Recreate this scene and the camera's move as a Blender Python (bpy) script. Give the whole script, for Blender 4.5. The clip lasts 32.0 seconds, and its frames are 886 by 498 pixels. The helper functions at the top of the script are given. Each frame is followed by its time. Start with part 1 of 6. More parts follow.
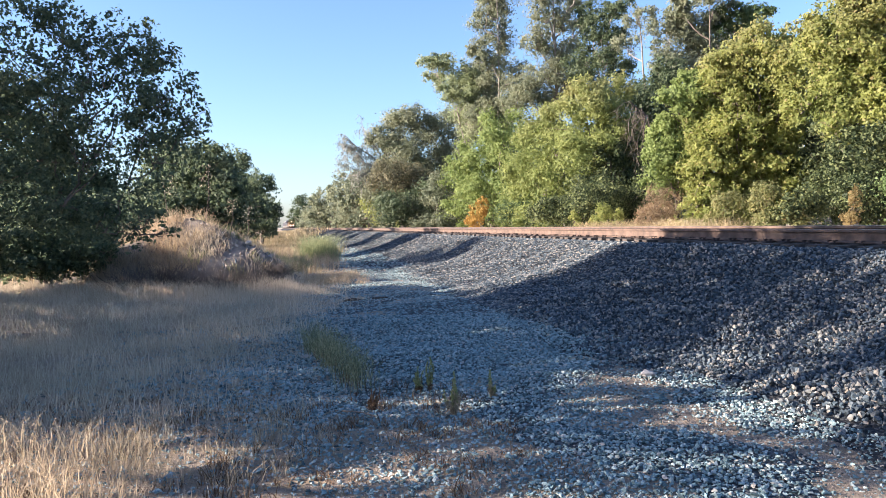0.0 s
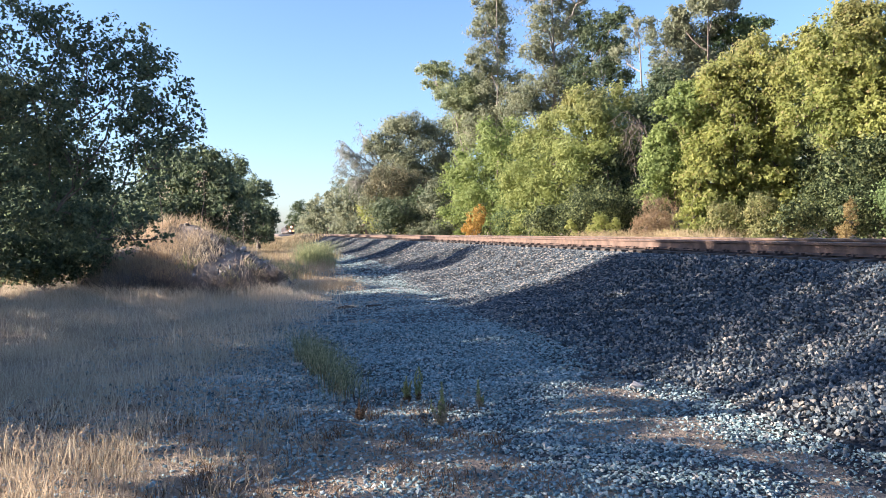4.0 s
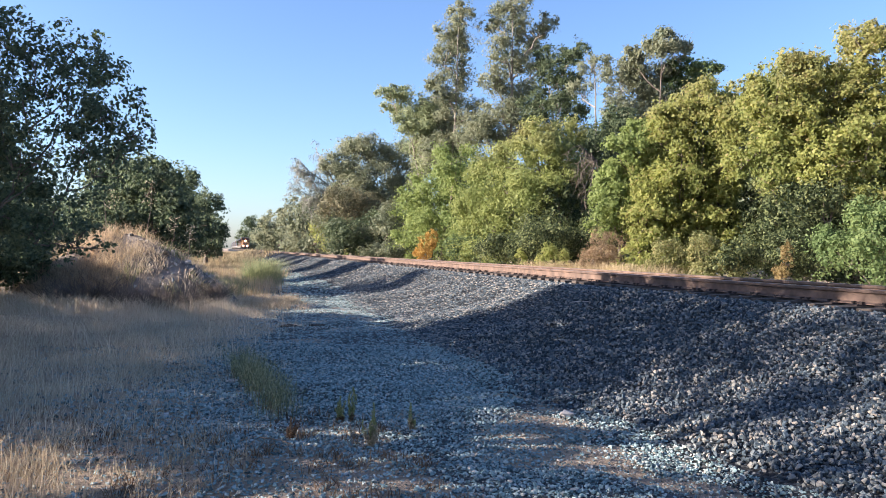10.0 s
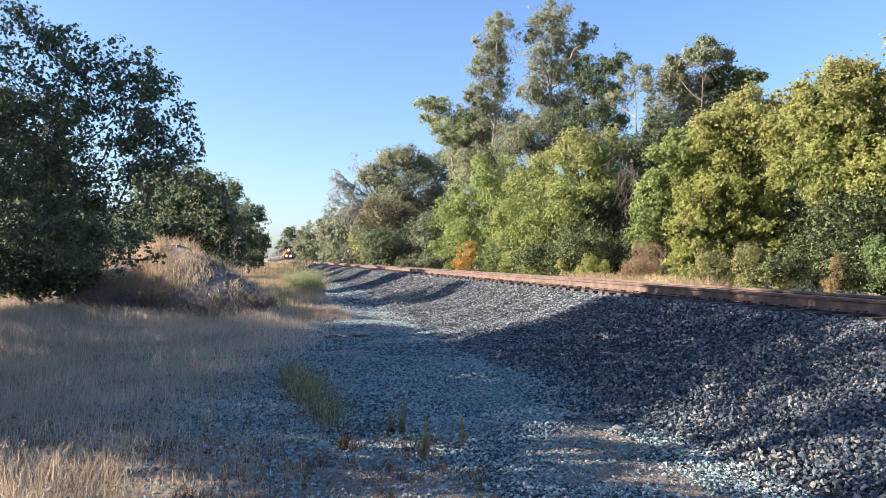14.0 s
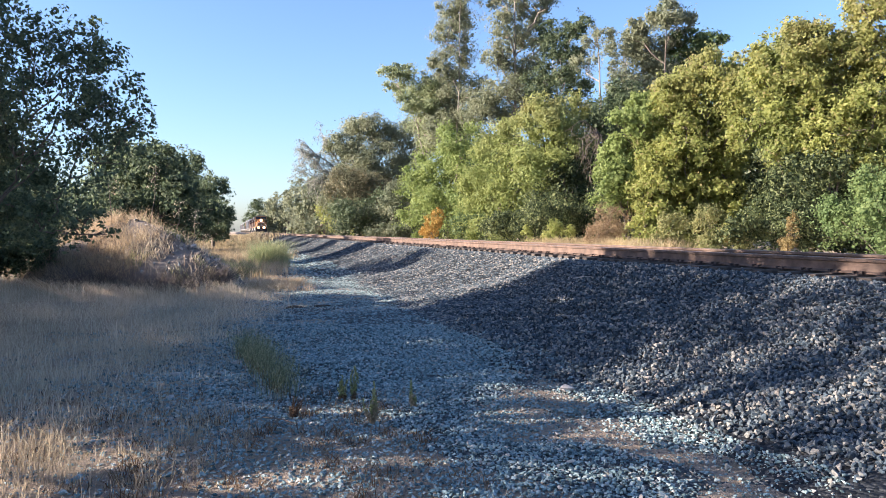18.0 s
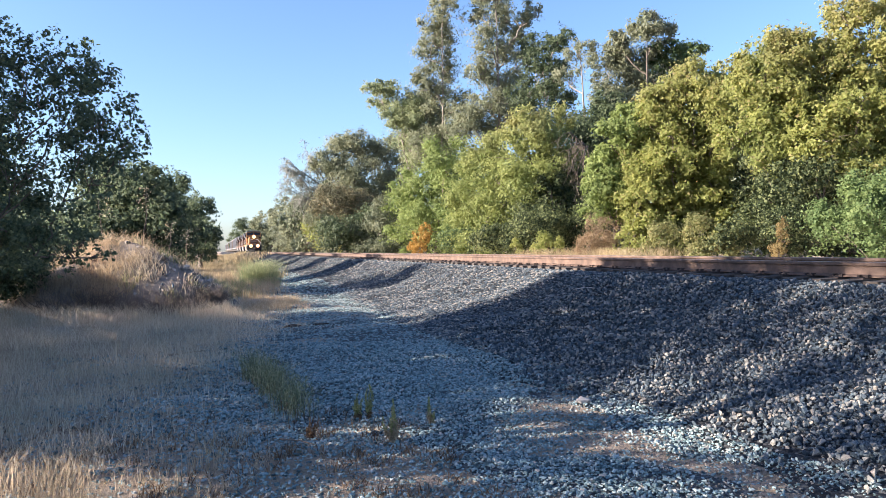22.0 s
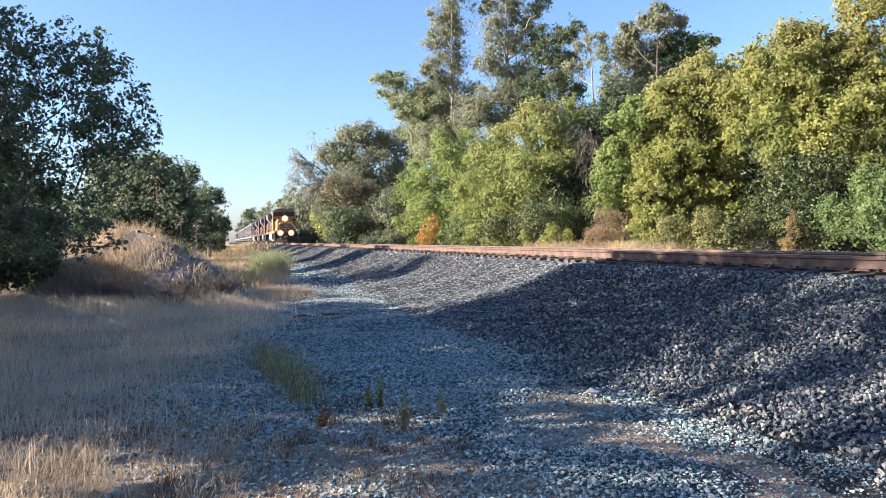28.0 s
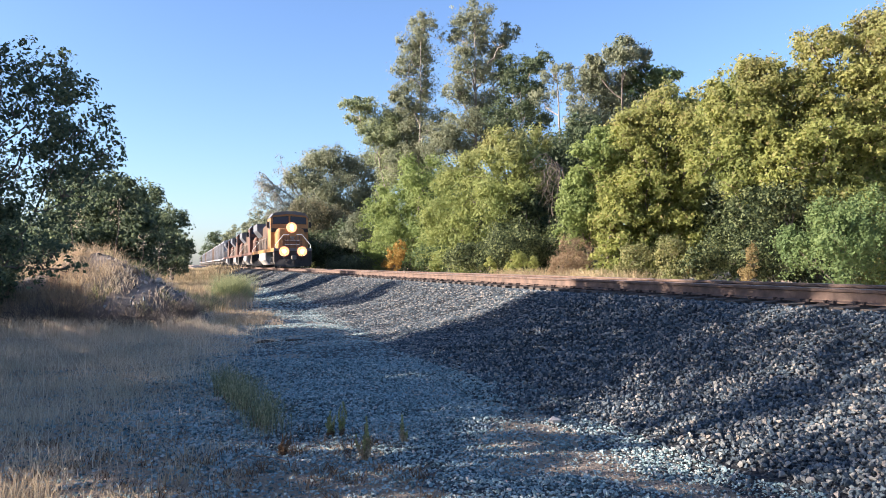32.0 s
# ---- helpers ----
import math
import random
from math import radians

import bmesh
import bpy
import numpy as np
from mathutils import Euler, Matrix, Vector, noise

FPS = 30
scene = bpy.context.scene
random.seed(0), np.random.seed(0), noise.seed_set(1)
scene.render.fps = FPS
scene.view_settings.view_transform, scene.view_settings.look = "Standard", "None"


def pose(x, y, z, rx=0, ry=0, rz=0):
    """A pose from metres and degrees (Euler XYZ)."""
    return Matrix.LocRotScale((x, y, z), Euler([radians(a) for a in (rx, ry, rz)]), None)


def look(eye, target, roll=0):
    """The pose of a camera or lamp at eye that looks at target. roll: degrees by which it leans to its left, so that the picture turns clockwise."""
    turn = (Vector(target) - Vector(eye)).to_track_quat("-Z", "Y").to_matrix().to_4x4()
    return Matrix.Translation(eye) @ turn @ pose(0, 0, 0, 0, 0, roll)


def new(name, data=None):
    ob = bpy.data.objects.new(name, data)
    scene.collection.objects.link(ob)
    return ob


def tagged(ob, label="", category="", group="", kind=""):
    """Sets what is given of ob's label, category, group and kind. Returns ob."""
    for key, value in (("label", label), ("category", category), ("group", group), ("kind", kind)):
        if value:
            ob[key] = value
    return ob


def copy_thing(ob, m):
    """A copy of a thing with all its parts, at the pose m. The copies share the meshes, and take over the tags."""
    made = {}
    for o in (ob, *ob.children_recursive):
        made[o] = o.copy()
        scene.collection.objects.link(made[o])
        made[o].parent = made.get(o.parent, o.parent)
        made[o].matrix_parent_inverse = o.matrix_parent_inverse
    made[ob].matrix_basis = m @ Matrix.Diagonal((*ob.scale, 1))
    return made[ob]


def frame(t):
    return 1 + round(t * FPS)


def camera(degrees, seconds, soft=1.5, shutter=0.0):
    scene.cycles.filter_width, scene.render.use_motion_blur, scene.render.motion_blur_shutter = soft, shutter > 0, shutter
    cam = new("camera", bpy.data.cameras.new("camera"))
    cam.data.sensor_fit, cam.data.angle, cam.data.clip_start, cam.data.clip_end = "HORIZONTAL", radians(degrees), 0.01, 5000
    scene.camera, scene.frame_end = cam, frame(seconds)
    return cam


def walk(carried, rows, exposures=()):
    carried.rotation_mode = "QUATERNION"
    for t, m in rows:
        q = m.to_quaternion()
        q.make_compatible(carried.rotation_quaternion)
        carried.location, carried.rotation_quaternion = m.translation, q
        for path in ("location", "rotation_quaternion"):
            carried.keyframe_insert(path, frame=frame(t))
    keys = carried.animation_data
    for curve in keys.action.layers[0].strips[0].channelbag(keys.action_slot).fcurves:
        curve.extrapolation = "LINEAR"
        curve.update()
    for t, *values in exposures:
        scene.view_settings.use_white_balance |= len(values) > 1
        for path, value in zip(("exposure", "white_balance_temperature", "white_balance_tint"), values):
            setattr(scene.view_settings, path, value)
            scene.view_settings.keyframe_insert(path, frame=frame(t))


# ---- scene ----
def aim(x, y, z, yaw, pitch, roll):
    """A camera pose from its place and its turn in degrees."""
    return (Matrix.Translation((x, y, z)) @ Matrix.Rotation(radians(yaw), 4, "Z")
            @ Matrix.Rotation(radians(90 + pitch), 4, "X") @ Matrix.Rotation(radians(roll), 4, "Z"))


EXPOSURE = 2.17
cam = camera(60.0, 32.0, soft=0.72)
PATH = [
    (0.0, aim(-0.008, 0.161, 1.574, -12.19, -2.03, -2.17)),
    (0.5, aim(-0.005, 0.167, 1.578, -12.21, -2.02, -1.48)),
    (1.0, aim(0.013, 0.183, 1.576, -12.55, -1.85, -1.19)),
    (1.5, aim(0.008, 0.184, 1.574, -12.46, -1.84, -1.52)),
    (2.0, aim(-0.007, 0.195, 1.564, -12.40, -1.89, -1.47)),
    (2.5, aim(-0.018, 0.183, 1.565, -12.34, -1.95, -1.47)),
    (3.0, aim(-0.032, 0.170, 1.571, -12.29, -2.00, -1.40)),
    (3.5, aim(-0.007, 0.192, 1.580, -12.34, -1.76, -1.48)),
    (5.5, aim(0.266, -0.041, 1.617, -12.76, -1.17, -1.38)),
    (6.0, aim(0.168, 0.031, 1.613, -14.42, -1.06, -0.68)),
    (6.5, aim(0.058, 0.082, 1.622, -14.61, -0.46, -1.23)),
    (7.0, aim(0.059, 0.096, 1.601, -15.20, -0.48, -0.76)),
    (7.5, aim(0.037, 0.064, 1.619, -16.27, -0.13, -0.26)),
    (8.0, aim(0.040, 0.068, 1.616, -16.29, 0.72, -0.32)),
    (8.5, aim(0.090, 0.054, 1.614, -16.33, 1.00, 0.05)),
    (9.0, aim(0.107, 0.051, 1.606, -16.25, 0.11, 0.13)),
    (9.5, aim(0.121, 0.024, 1.594, -16.24, 0.32, 1.45)),
    (10.0, aim(0.142, 0.009, 1.596, -15.96, 0.29, 1.22)),
    (10.5, aim(0.124, 0.003, 1.591, -15.27, 0.39, -0.77)),
    (11.0, aim(0.133, -0.006, 1.585, -15.14, 0.40, 0.35)),
    (11.5, aim(0.117, 0.006, 1.596, -14.59, 0.53, 0.40)),
    (12.0, aim(0.120, 0.009, 1.590, -14.52, 0.54, 0.55)),
    (12.5, aim(0.111, -0.000, 1.603, -14.44, 0.54, 0.87)),
    (13.0, aim(0.093, 0.025, 1.603, -14.24, 0.55, 0.63)),
    (13.5, aim(0.066, 0.039, 1.603, -13.63, 0.59, 0.72)),
    (14.0, aim(0.020, 0.040, 1.615, -13.16, 1.01, 1.30)),
    (14.5, aim(0.003, 0.064, 1.604, -13.07, 1.22, 2.94)),
    (16.5, aim(0.049, 0.118, 1.605, -14.02, 0.52, 0.31)),
    (17.0, aim(0.152, 0.005, 1.595, -15.44, 0.21, 0.28)),
    (17.5, aim(0.237, -0.094, 1.600, -15.51, -0.77, 0.13)),
    (18.0, aim(0.220, -0.059, 1.598, -15.42, -1.32, -0.03)),
    (18.5, aim(0.083, -0.049, 1.592, -15.91, -1.29, -1.06)),
    (19.0, aim(-0.000, -0.000, 1.600, -16.17, -1.00, -2.37)),
    (19.5, aim(-0.032, 0.011, 1.606, -16.51, -0.03, -1.88)),
    (20.0, aim(-0.048, 0.017, 1.603, -16.54, 0.57, -1.59)),
    (20.5, aim(-0.023, 0.013, 1.603, -16.68, 0.53, -1.68)),
    (21.0, aim(0.018, 0.008, 1.597, -16.97, 0.53, -1.46)),
    (21.5, aim(0.073, 0.007, 1.595, -16.90, 0.46, -0.78)),
    (22.0, aim(-0.009, 0.073, 1.597, -16.51, -0.24, -1.46)),
    (22.5, aim(-0.045, 0.097, 1.586, -16.21, -0.33, -1.68)),
    (23.0, aim(-0.060, 0.087, 1.586, -15.96, -0.49, -1.70)),
    (23.5, aim(-0.062, 0.100, 1.585, -15.83, -0.49, -1.61)),
    (24.0, aim(-0.064, 0.097, 1.581, -15.74, -0.62, -1.40)),
    (24.5, aim(-0.061, 0.088, 1.585, -15.65, -0.75, -1.29)),
    (25.0, aim(-0.054, 0.079, 1.589, -15.57, -0.76, -1.32)),
    (25.5, aim(-0.051, 0.075, 1.589, -15.47, -0.78, -1.30)),
    (27.5, aim(-0.054, 0.072, 1.586, -15.20, -0.83, -1.42)),
    (28.0, aim(-0.056, 0.056, 1.590, -15.94, -0.84, -1.04)),
    (28.5, aim(-0.073, 0.064, 1.588, -16.37, -0.65, -0.59)),
    (29.0, aim(-0.083, 0.044, 1.592, -16.49, -0.08, -0.30)),
    (29.5, aim(-0.077, 0.053, 1.593, -16.56, 0.06, -0.23)),
    (30.0, aim(-0.070, 0.044, 1.596, -16.99, 0.36, -0.34)),
    (30.5, aim(-0.055, 0.037, 1.600, -17.42, 0.42, -0.36)),
    (31.0, aim(-0.054, 0.032, 1.601, -17.94, 0.57, -0.35)),
    (31.5, aim(-0.047, 0.032, 1.604, -18.23, 0.76, -0.37)),
    (32.0, aim(-0.045, 0.022, 1.607, -18.45, 1.06, -0.35)),
]
STOPS = [(0.0, 0.16), (3.5, 0.15), (7.0, 0.06), (13.0, 0.0), (16.5, 0.06), (19.0, 0.1), (25.0, 0.14), (28.0, 0.08), (31.0, 0.0), (32.0, 0.0)]
walk(cam, PATH, exposures=[(t, EXPOSURE + more, 5750, 18) for t, more in STOPS])

# world and sun: low sun, ahead and to the left behind the trees
SUN_AZ, SUN_EL = 84.0, 21.0
world = bpy.data.worlds.new("world")
scene.world = world
world.use_nodes = True
sky = world.node_tree.nodes.new("ShaderNodeTexSky")
sky.sky_type = "NISHITA"
sky.sun_disc = False
sky.sun_elevation = radians(SUN_EL)
sky.sun_rotation = radians(-SUN_AZ)
sky.air_density, sky.dust_density, sky.ozone_density = 1.0, 1.1, 3.0
sky.altitude = 200
world.node_tree.nodes["Background"].inputs["Strength"].default_value = 0.055
world.node_tree.links.new(sky.outputs["Color"], world.node_tree.nodes["Background"].inputs["Color"])
sun_data = bpy.data.lights.new("sun", "SUN")
sun_data.energy, sun_data.angle, sun_data.color = 4.4, radians(0.6), (1.0, 0.84, 0.62)
sun = new("sun", sun_data)
to_sun = Vector((-math.sin(radians(SUN_AZ)) * math.cos(radians(SUN_EL)), math.cos(radians(SUN_AZ)) * math.cos(radians(SUN_EL)), math.sin(radians(SUN_EL))))
sun.matrix_world = look(to_sun * 50, (0, 0, 0))


# materials
class Nodes:
    """A short way to write a node material."""

    def __init__(self, name):
        self.mat = bpy.data.materials.new(name)
        self.mat.use_nodes = True
        self.tree = self.mat.node_tree
        self.bsdf = self.tree.nodes["Principled BSDF"]
        self.coord = None

    def add(self, kind, **values):
        node = self.tree.nodes.new("ShaderNode" + kind)
        for key, value in values.items():
            node.inputs[key.replace("_", " ")].default_value = value
        return node

    def link(self, a, b):
        self.tree.links.new(a, b)

    def where(self):
        if self.coord is None:
            self.coord = self.add("TexCoord").outputs["Object"]
        return self.coord

    def noise(self, scale, detail=4.0, rough=0.55):
        node = self.add("TexNoise", Scale=scale, Detail=detail, Roughness=rough)
        self.link(self.where(), node.inputs["Vector"])
        return node.outputs["Fac"]

    def ramp(self, fac, stops):
        node = self.add("ValToRGB")
        cells = node.color_ramp.elements
        while len(cells) < len(stops):
            cells.new(0.5)
        for cell, (at, colour) in zip(cells, stops):
            cell.position, cell.color = at, (*colour, 1)
        self.link(fac, node.inputs["Fac"])
        return node.outputs["Color"]

    def mix(self, fac, a, b, how="MIX"):
        node = self.tree.nodes.new("ShaderNodeMix")
        node.data_type, node.blend_type = "RGBA", how
        for value, socket in ((fac, node.inputs["Factor"]), (a, node.inputs[6]), (b, node.inputs[7])):
            if isinstance(value, bpy.types.NodeSocket):
                self.link(value, socket)
            else:
                socket.default_value = value if isinstance(value, (int, float)) else (*value, 1)
        return node.outputs[2]

    def bump(self, height, strength, distance):
        node = self.add("Bump", Strength=strength, Distance=distance)
        self.link(height, node.inputs["Height"])
        self.link(node.outputs["Normal"], self.bsdf.inputs["Normal"])

    def colour(self, socket):
        self.link(socket, self.bsdf.inputs["Base Color"])

    def set(self, rough, metal=0.0, spec=0.5):
        self.bsdf.inputs["Roughness"].default_value = rough
        self.bsdf.inputs["Metallic"].default_value = metal
        self.bsdf.inputs["Specular IOR Level"].default_value = spec
        return self.mat


def leaf_material(name, dark, mid, light, through_light=0.35, dry=None, turning=None):
    """Leaves that differ one by one and patch by patch. turning: heights over the tree's foot between which the crown turns brown, and that colour."""
    n = Nodes(name)
    island = n.add("NewGeometry").outputs["Random Per Island"]
    stops = [(0.0, dark), (0.48, mid), (0.9, light)]
    if dry:
        stops.append((1.0, dry))
    tone = n.ramp(island, stops)
    patch = n.ramp(n.noise(0.55, 3.0), [(0.3, (0.74, 0.8, 0.76)), (0.7, (1.2, 1.15, 1.05))])
    col = n.mix(1.0, tone, patch, "MULTIPLY")
    if turning:
        low, high, brown = turning
        axes = n.add("SeparateXYZ")
        n.link(n.where(), axes.inputs[0])
        height = n.add("MapRange", From_Min=low, From_Max=high)
        n.link(axes.outputs["Z"], height.inputs["Value"])
        spots = n.tree.nodes.new("ShaderNodeMath")
        spots.operation = "MULTIPLY"
        n.link(height.outputs[0], spots.inputs[0])
        n.link(n.ramp(n.noise(0.9, 4.0, 0.6), [(0.36, (0.05, 0.05, 0.05)), (0.64, (0.75, 0.75, 0.75))]), spots.inputs[1])
        col = n.mix(spots.outputs[0], col, brown)
    n.colour(col)
    n.set(0.6, 0, 0.22)
    trans = n.add("BsdfTranslucent")
    n.link(col, trans.inputs["Color"])
    both = n.add("MixShader", Fac=through_light)
    n.link(n.bsdf.outputs[0], both.inputs[1])
    n.link(trans.outputs[0], both.inputs[2])
    n.link(both.outputs[0], n.tree.nodes["Material Output"].inputs["Surface"])
    return n.mat


def plain_material(name, base, rough=0.6, metal=0.0, vary=0.25, scale=3.0, bump=0.0, grime=None):
    n = Nodes(name)
    low, high = [tuple(c * k for c in base) for k in (1 - vary, 1 + vary)]
    col = n.ramp(n.noise(scale, 6.0), [(0.3, low), (0.7, high)])
    if grime:
        col = n.mix(n.ramp(n.noise(scale * 0.35, 8.0, 0.7), [(0.45, (0, 0, 0)), (0.75, (0.7, 0.7, 0.7))]), col, grime)
    n.colour(col)
    if bump:
        n.bump(n.noise(scale * 14, 3.0), bump, 0.01)
    return n.set(rough, metal)


def stone_material(name, dark, mid, light, rare):
    n = Nodes(name)
    island = n.add("NewGeometry").outputs["Random Per Island"]
    own = n.add("ObjectInfo").outputs["Random"]
    both = n.add("Math")
    n.link(island, both.inputs[0])
    n.link(own, both.inputs[1])
    part_of = n.tree.nodes.new("ShaderNodeMath")
    part_of.operation = "FRACT"
    n.link(both.outputs[0], part_of.inputs[0])
    tone = n.ramp(part_of.outputs[0], [(0.0, dark), (0.55, mid), (0.92, light), (1.0, rare)])
    speck = n.ramp(n.noise(60.0, 5.0), [(0.35, (0.7, 0.7, 0.7)), (0.68, (1.25, 1.22, 1.18))])
    n.colour(n.mix(1.0, tone, speck, "MULTIPLY"))
    n.bump(n.noise(90.0, 4.0), 0.4, 0.006)
    return n.set(0.75, 0, 0.4)


def ground_material():
    n = Nodes("dry_soil")
    soil = n.ramp(n.noise(1.1, 8.0, 0.65), [(0.25, (0.26, 0.205, 0.155)), (0.5, (0.4, 0.325, 0.25)), (0.75, (0.5, 0.41, 0.32))])
    grit = n.ramp(n.noise(38.0, 5.0, 0.7), [(0.3, (0.6, 0.6, 0.62)), (0.7, (1.25, 1.22, 1.18))])
    col = n.mix(1.0, soil, grit, "MULTIPLY")
    litter = n.ramp(n.noise(5.0, 6.0, 0.7), [(0.5, (0, 0, 0)), (0.7, (0.8, 0.8, 0.8))])
    n.colour(n.mix(litter, col, (0.34, 0.25, 0.15)))
    n.bump(n.noise(32.0, 8.0, 0.8), 1.0, 0.05)
    return n.set(0.95, 0, 0.2)


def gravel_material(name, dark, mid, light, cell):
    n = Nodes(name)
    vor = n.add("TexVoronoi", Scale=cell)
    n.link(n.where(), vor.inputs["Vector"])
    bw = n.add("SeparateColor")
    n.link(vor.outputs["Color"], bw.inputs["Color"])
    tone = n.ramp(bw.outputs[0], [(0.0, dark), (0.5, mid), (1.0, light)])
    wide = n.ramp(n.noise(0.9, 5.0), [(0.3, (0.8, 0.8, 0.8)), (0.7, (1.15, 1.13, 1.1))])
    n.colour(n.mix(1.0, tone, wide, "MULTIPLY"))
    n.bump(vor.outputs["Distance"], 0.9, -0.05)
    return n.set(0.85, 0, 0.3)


def glow_material(name, colour, power):
    n = Nodes(name)
    n.bsdf.inputs["Emission Color"].default_value = (*colour, 1)
    n.bsdf.inputs["Emission Strength"].default_value = power
    n.bsdf.inputs["Base Color"].default_value = (*colour, 1)
    return n.mat


SOIL = ground_material()
# Near-black beds: the shade in the gaps between stones is painted in.
BALLAST_BED_SHADED = gravel_material("gap_shaded_ballast_bed", (0.006, 0.007, 0.009), (0.018, 0.021, 0.025), (0.06, 0.064, 0.068), 24.0)
GRAVEL_BED_SHADED = gravel_material("gravel_bed", (0.025, 0.03, 0.033), (0.07, 0.08, 0.084), (0.16, 0.168, 0.168), 36.0)
BALLAST = stone_material("crushed_ballast", (0.01, 0.016, 0.023), (0.08, 0.112, 0.138), (0.255, 0.245, 0.22), (0.38, 0.325, 0.265))
DIRT_GRIT = stone_material("dusty_grit", (0.05, 0.045, 0.04), (0.21, 0.185, 0.155), (0.36, 0.31, 0.25), (0.46, 0.39, 0.31))
GRAVEL = stone_material("grey_gravel", (0.045, 0.075, 0.082), (0.235, 0.335, 0.345), (0.375, 0.425, 0.41), (0.46, 0.4, 0.335))
HEAP_SOIL = plain_material("grey_heap_soil", (0.18, 0.155, 0.135), 0.95, 0, 0.35, 2.5, 0.9, (0.11, 0.093, 0.08))
PALE_STONE = plain_material("pale_stone", (0.42, 0.38, 0.34), 0.8, 0, 0.3, 12, 0.4)
RUST = plain_material("rusty_steel", (0.125, 0.081, 0.059), 0.8, 0.05, 0.45, 5, 0.5, (0.05, 0.036, 0.029))
DARK_RUST = plain_material("dark_rust", (0.04, 0.028, 0.024), 0.85, 0.1, 0.4, 9, 0.3)
RAIL_HEAD = plain_material("worn_rail_head", (0.42, 0.38, 0.35), 0.35, 0.85, 0.15, 20)
TIE_WOOD = plain_material("creosoted_wood", (0.05, 0.04, 0.032), 0.9, 0, 0.4, 9, 0.5, (0.19, 0.15, 0.115))
BARK = plain_material("grey_brown_bark", (0.13, 0.105, 0.085), 0.9, 0, 0.4, 8, 0.8)
PALE_BARK = plain_material("pale_smooth_bark", (0.25, 0.215, 0.18), 0.8, 0, 0.35, 3, 0.4, (0.14, 0.115, 0.09))
DEAD_TWIG = plain_material("dead_twig", (0.1, 0.08, 0.062), 0.9, 0, 0.35, 10)
DEAD_WOOD = plain_material("dead_wood", (0.17, 0.13, 0.10), 0.9, 0, 0.35, 10, 0.4)
STRAW = leaf_material("dry_straw", (0.25, 0.185, 0.11), (0.41, 0.32, 0.195), (0.58, 0.475, 0.31), 0.4)
GREY_STRAW = leaf_material("weathered_straw", (0.448, 0.358, 0.274), (0.616, 0.51, 0.398), (0.762, 0.661, 0.538), 0.5)
RUSTY_WEED = leaf_material("rust_brown_weed", (0.08, 0.05, 0.035), (0.16, 0.095, 0.06), (0.26, 0.175, 0.11), 0.3)
GREEN_GRASS = leaf_material("green_grass", (0.15, 0.165, 0.085), (0.26, 0.27, 0.14), (0.46, 0.42, 0.26), 0.5)
MOUND_STRAW = leaf_material("pale_pinkish_straw", (0.34, 0.255, 0.18), (0.46, 0.36, 0.255), (0.58, 0.47, 0.35), 0.55)
CLUMP_GREEN = leaf_material("grey_green_grass", (0.1, 0.125, 0.08), (0.19, 0.215, 0.13), (0.42, 0.4, 0.26), 0.5)
WEED_GREEN = leaf_material("grey_green_weed", (0.213, 0.231, 0.106), (0.338, 0.35, 0.163), (0.5, 0.463, 0.237), 0.55)
PALE_GREEN = leaf_material("pale_green_weed", (0.22, 0.25, 0.13), (0.34, 0.37, 0.2), (0.47, 0.48, 0.29), 0.5)
LEAF_YELLOW = leaf_material("yellow_green_leaves", (0.25, 0.283, 0.095), (0.305, 0.335, 0.112), (0.36, 0.37, 0.135), 0.62, (0.38, 0.315, 0.165), (7.0, 13.5, (0.39, 0.3, 0.17)))
LEAF_GREEN = leaf_material("fresh_green_leaves", (0.18, 0.232, 0.08), (0.218, 0.272, 0.095), (0.255, 0.305, 0.112), 0.5)
LEAF_LIME = leaf_material("lime_green_leaves", (0.195, 0.235, 0.08), (0.23, 0.268, 0.093), (0.27, 0.3, 0.11), 0.5, None, (7.0, 12.0, (0.36, 0.31, 0.14)))
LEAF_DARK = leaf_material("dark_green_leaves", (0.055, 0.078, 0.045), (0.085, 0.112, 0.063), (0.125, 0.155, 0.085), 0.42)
# Dimmed green: painted shade on the undergrowth, own colour on the flat-topped tree.
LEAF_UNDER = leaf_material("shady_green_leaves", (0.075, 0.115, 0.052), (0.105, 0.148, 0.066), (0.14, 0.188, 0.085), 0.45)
# Leaf green darkened for shade, with a light stop for leaves that catch sun.
LEAF_SHADE_TONE = leaf_material("shade_darkened_leaves", (0.026, 0.038, 0.02), (0.07, 0.093, 0.043), (0.185, 0.21, 0.095), 0.42)
LEAF_COOL = leaf_material("cool_green_leaves", (0.115, 0.17, 0.066), (0.15, 0.21, 0.082), (0.19, 0.25, 0.1), 0.48)
LEAF_OLIVE = leaf_material("olive_grey_leaves", (0.19, 0.208, 0.14), (0.23, 0.247, 0.168), (0.272, 0.285, 0.2), 0.5)
LEAF_PALE = leaf_material("pale_green_leaves", (0.225, 0.258, 0.145), (0.262, 0.295, 0.168), (0.3, 0.33, 0.195), 0.5)
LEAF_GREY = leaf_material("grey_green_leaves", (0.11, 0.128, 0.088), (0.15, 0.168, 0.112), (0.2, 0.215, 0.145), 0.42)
LEAF_BROWN = leaf_material("brownish_leaves", (0.105, 0.102, 0.065), (0.175, 0.165, 0.105), (0.255, 0.23, 0.15), 0.42)
LEAF_RED = leaf_material("red_brown_leaves", (0.16, 0.105, 0.07), (0.28, 0.195, 0.125), (0.4, 0.3, 0.19), 0.5)
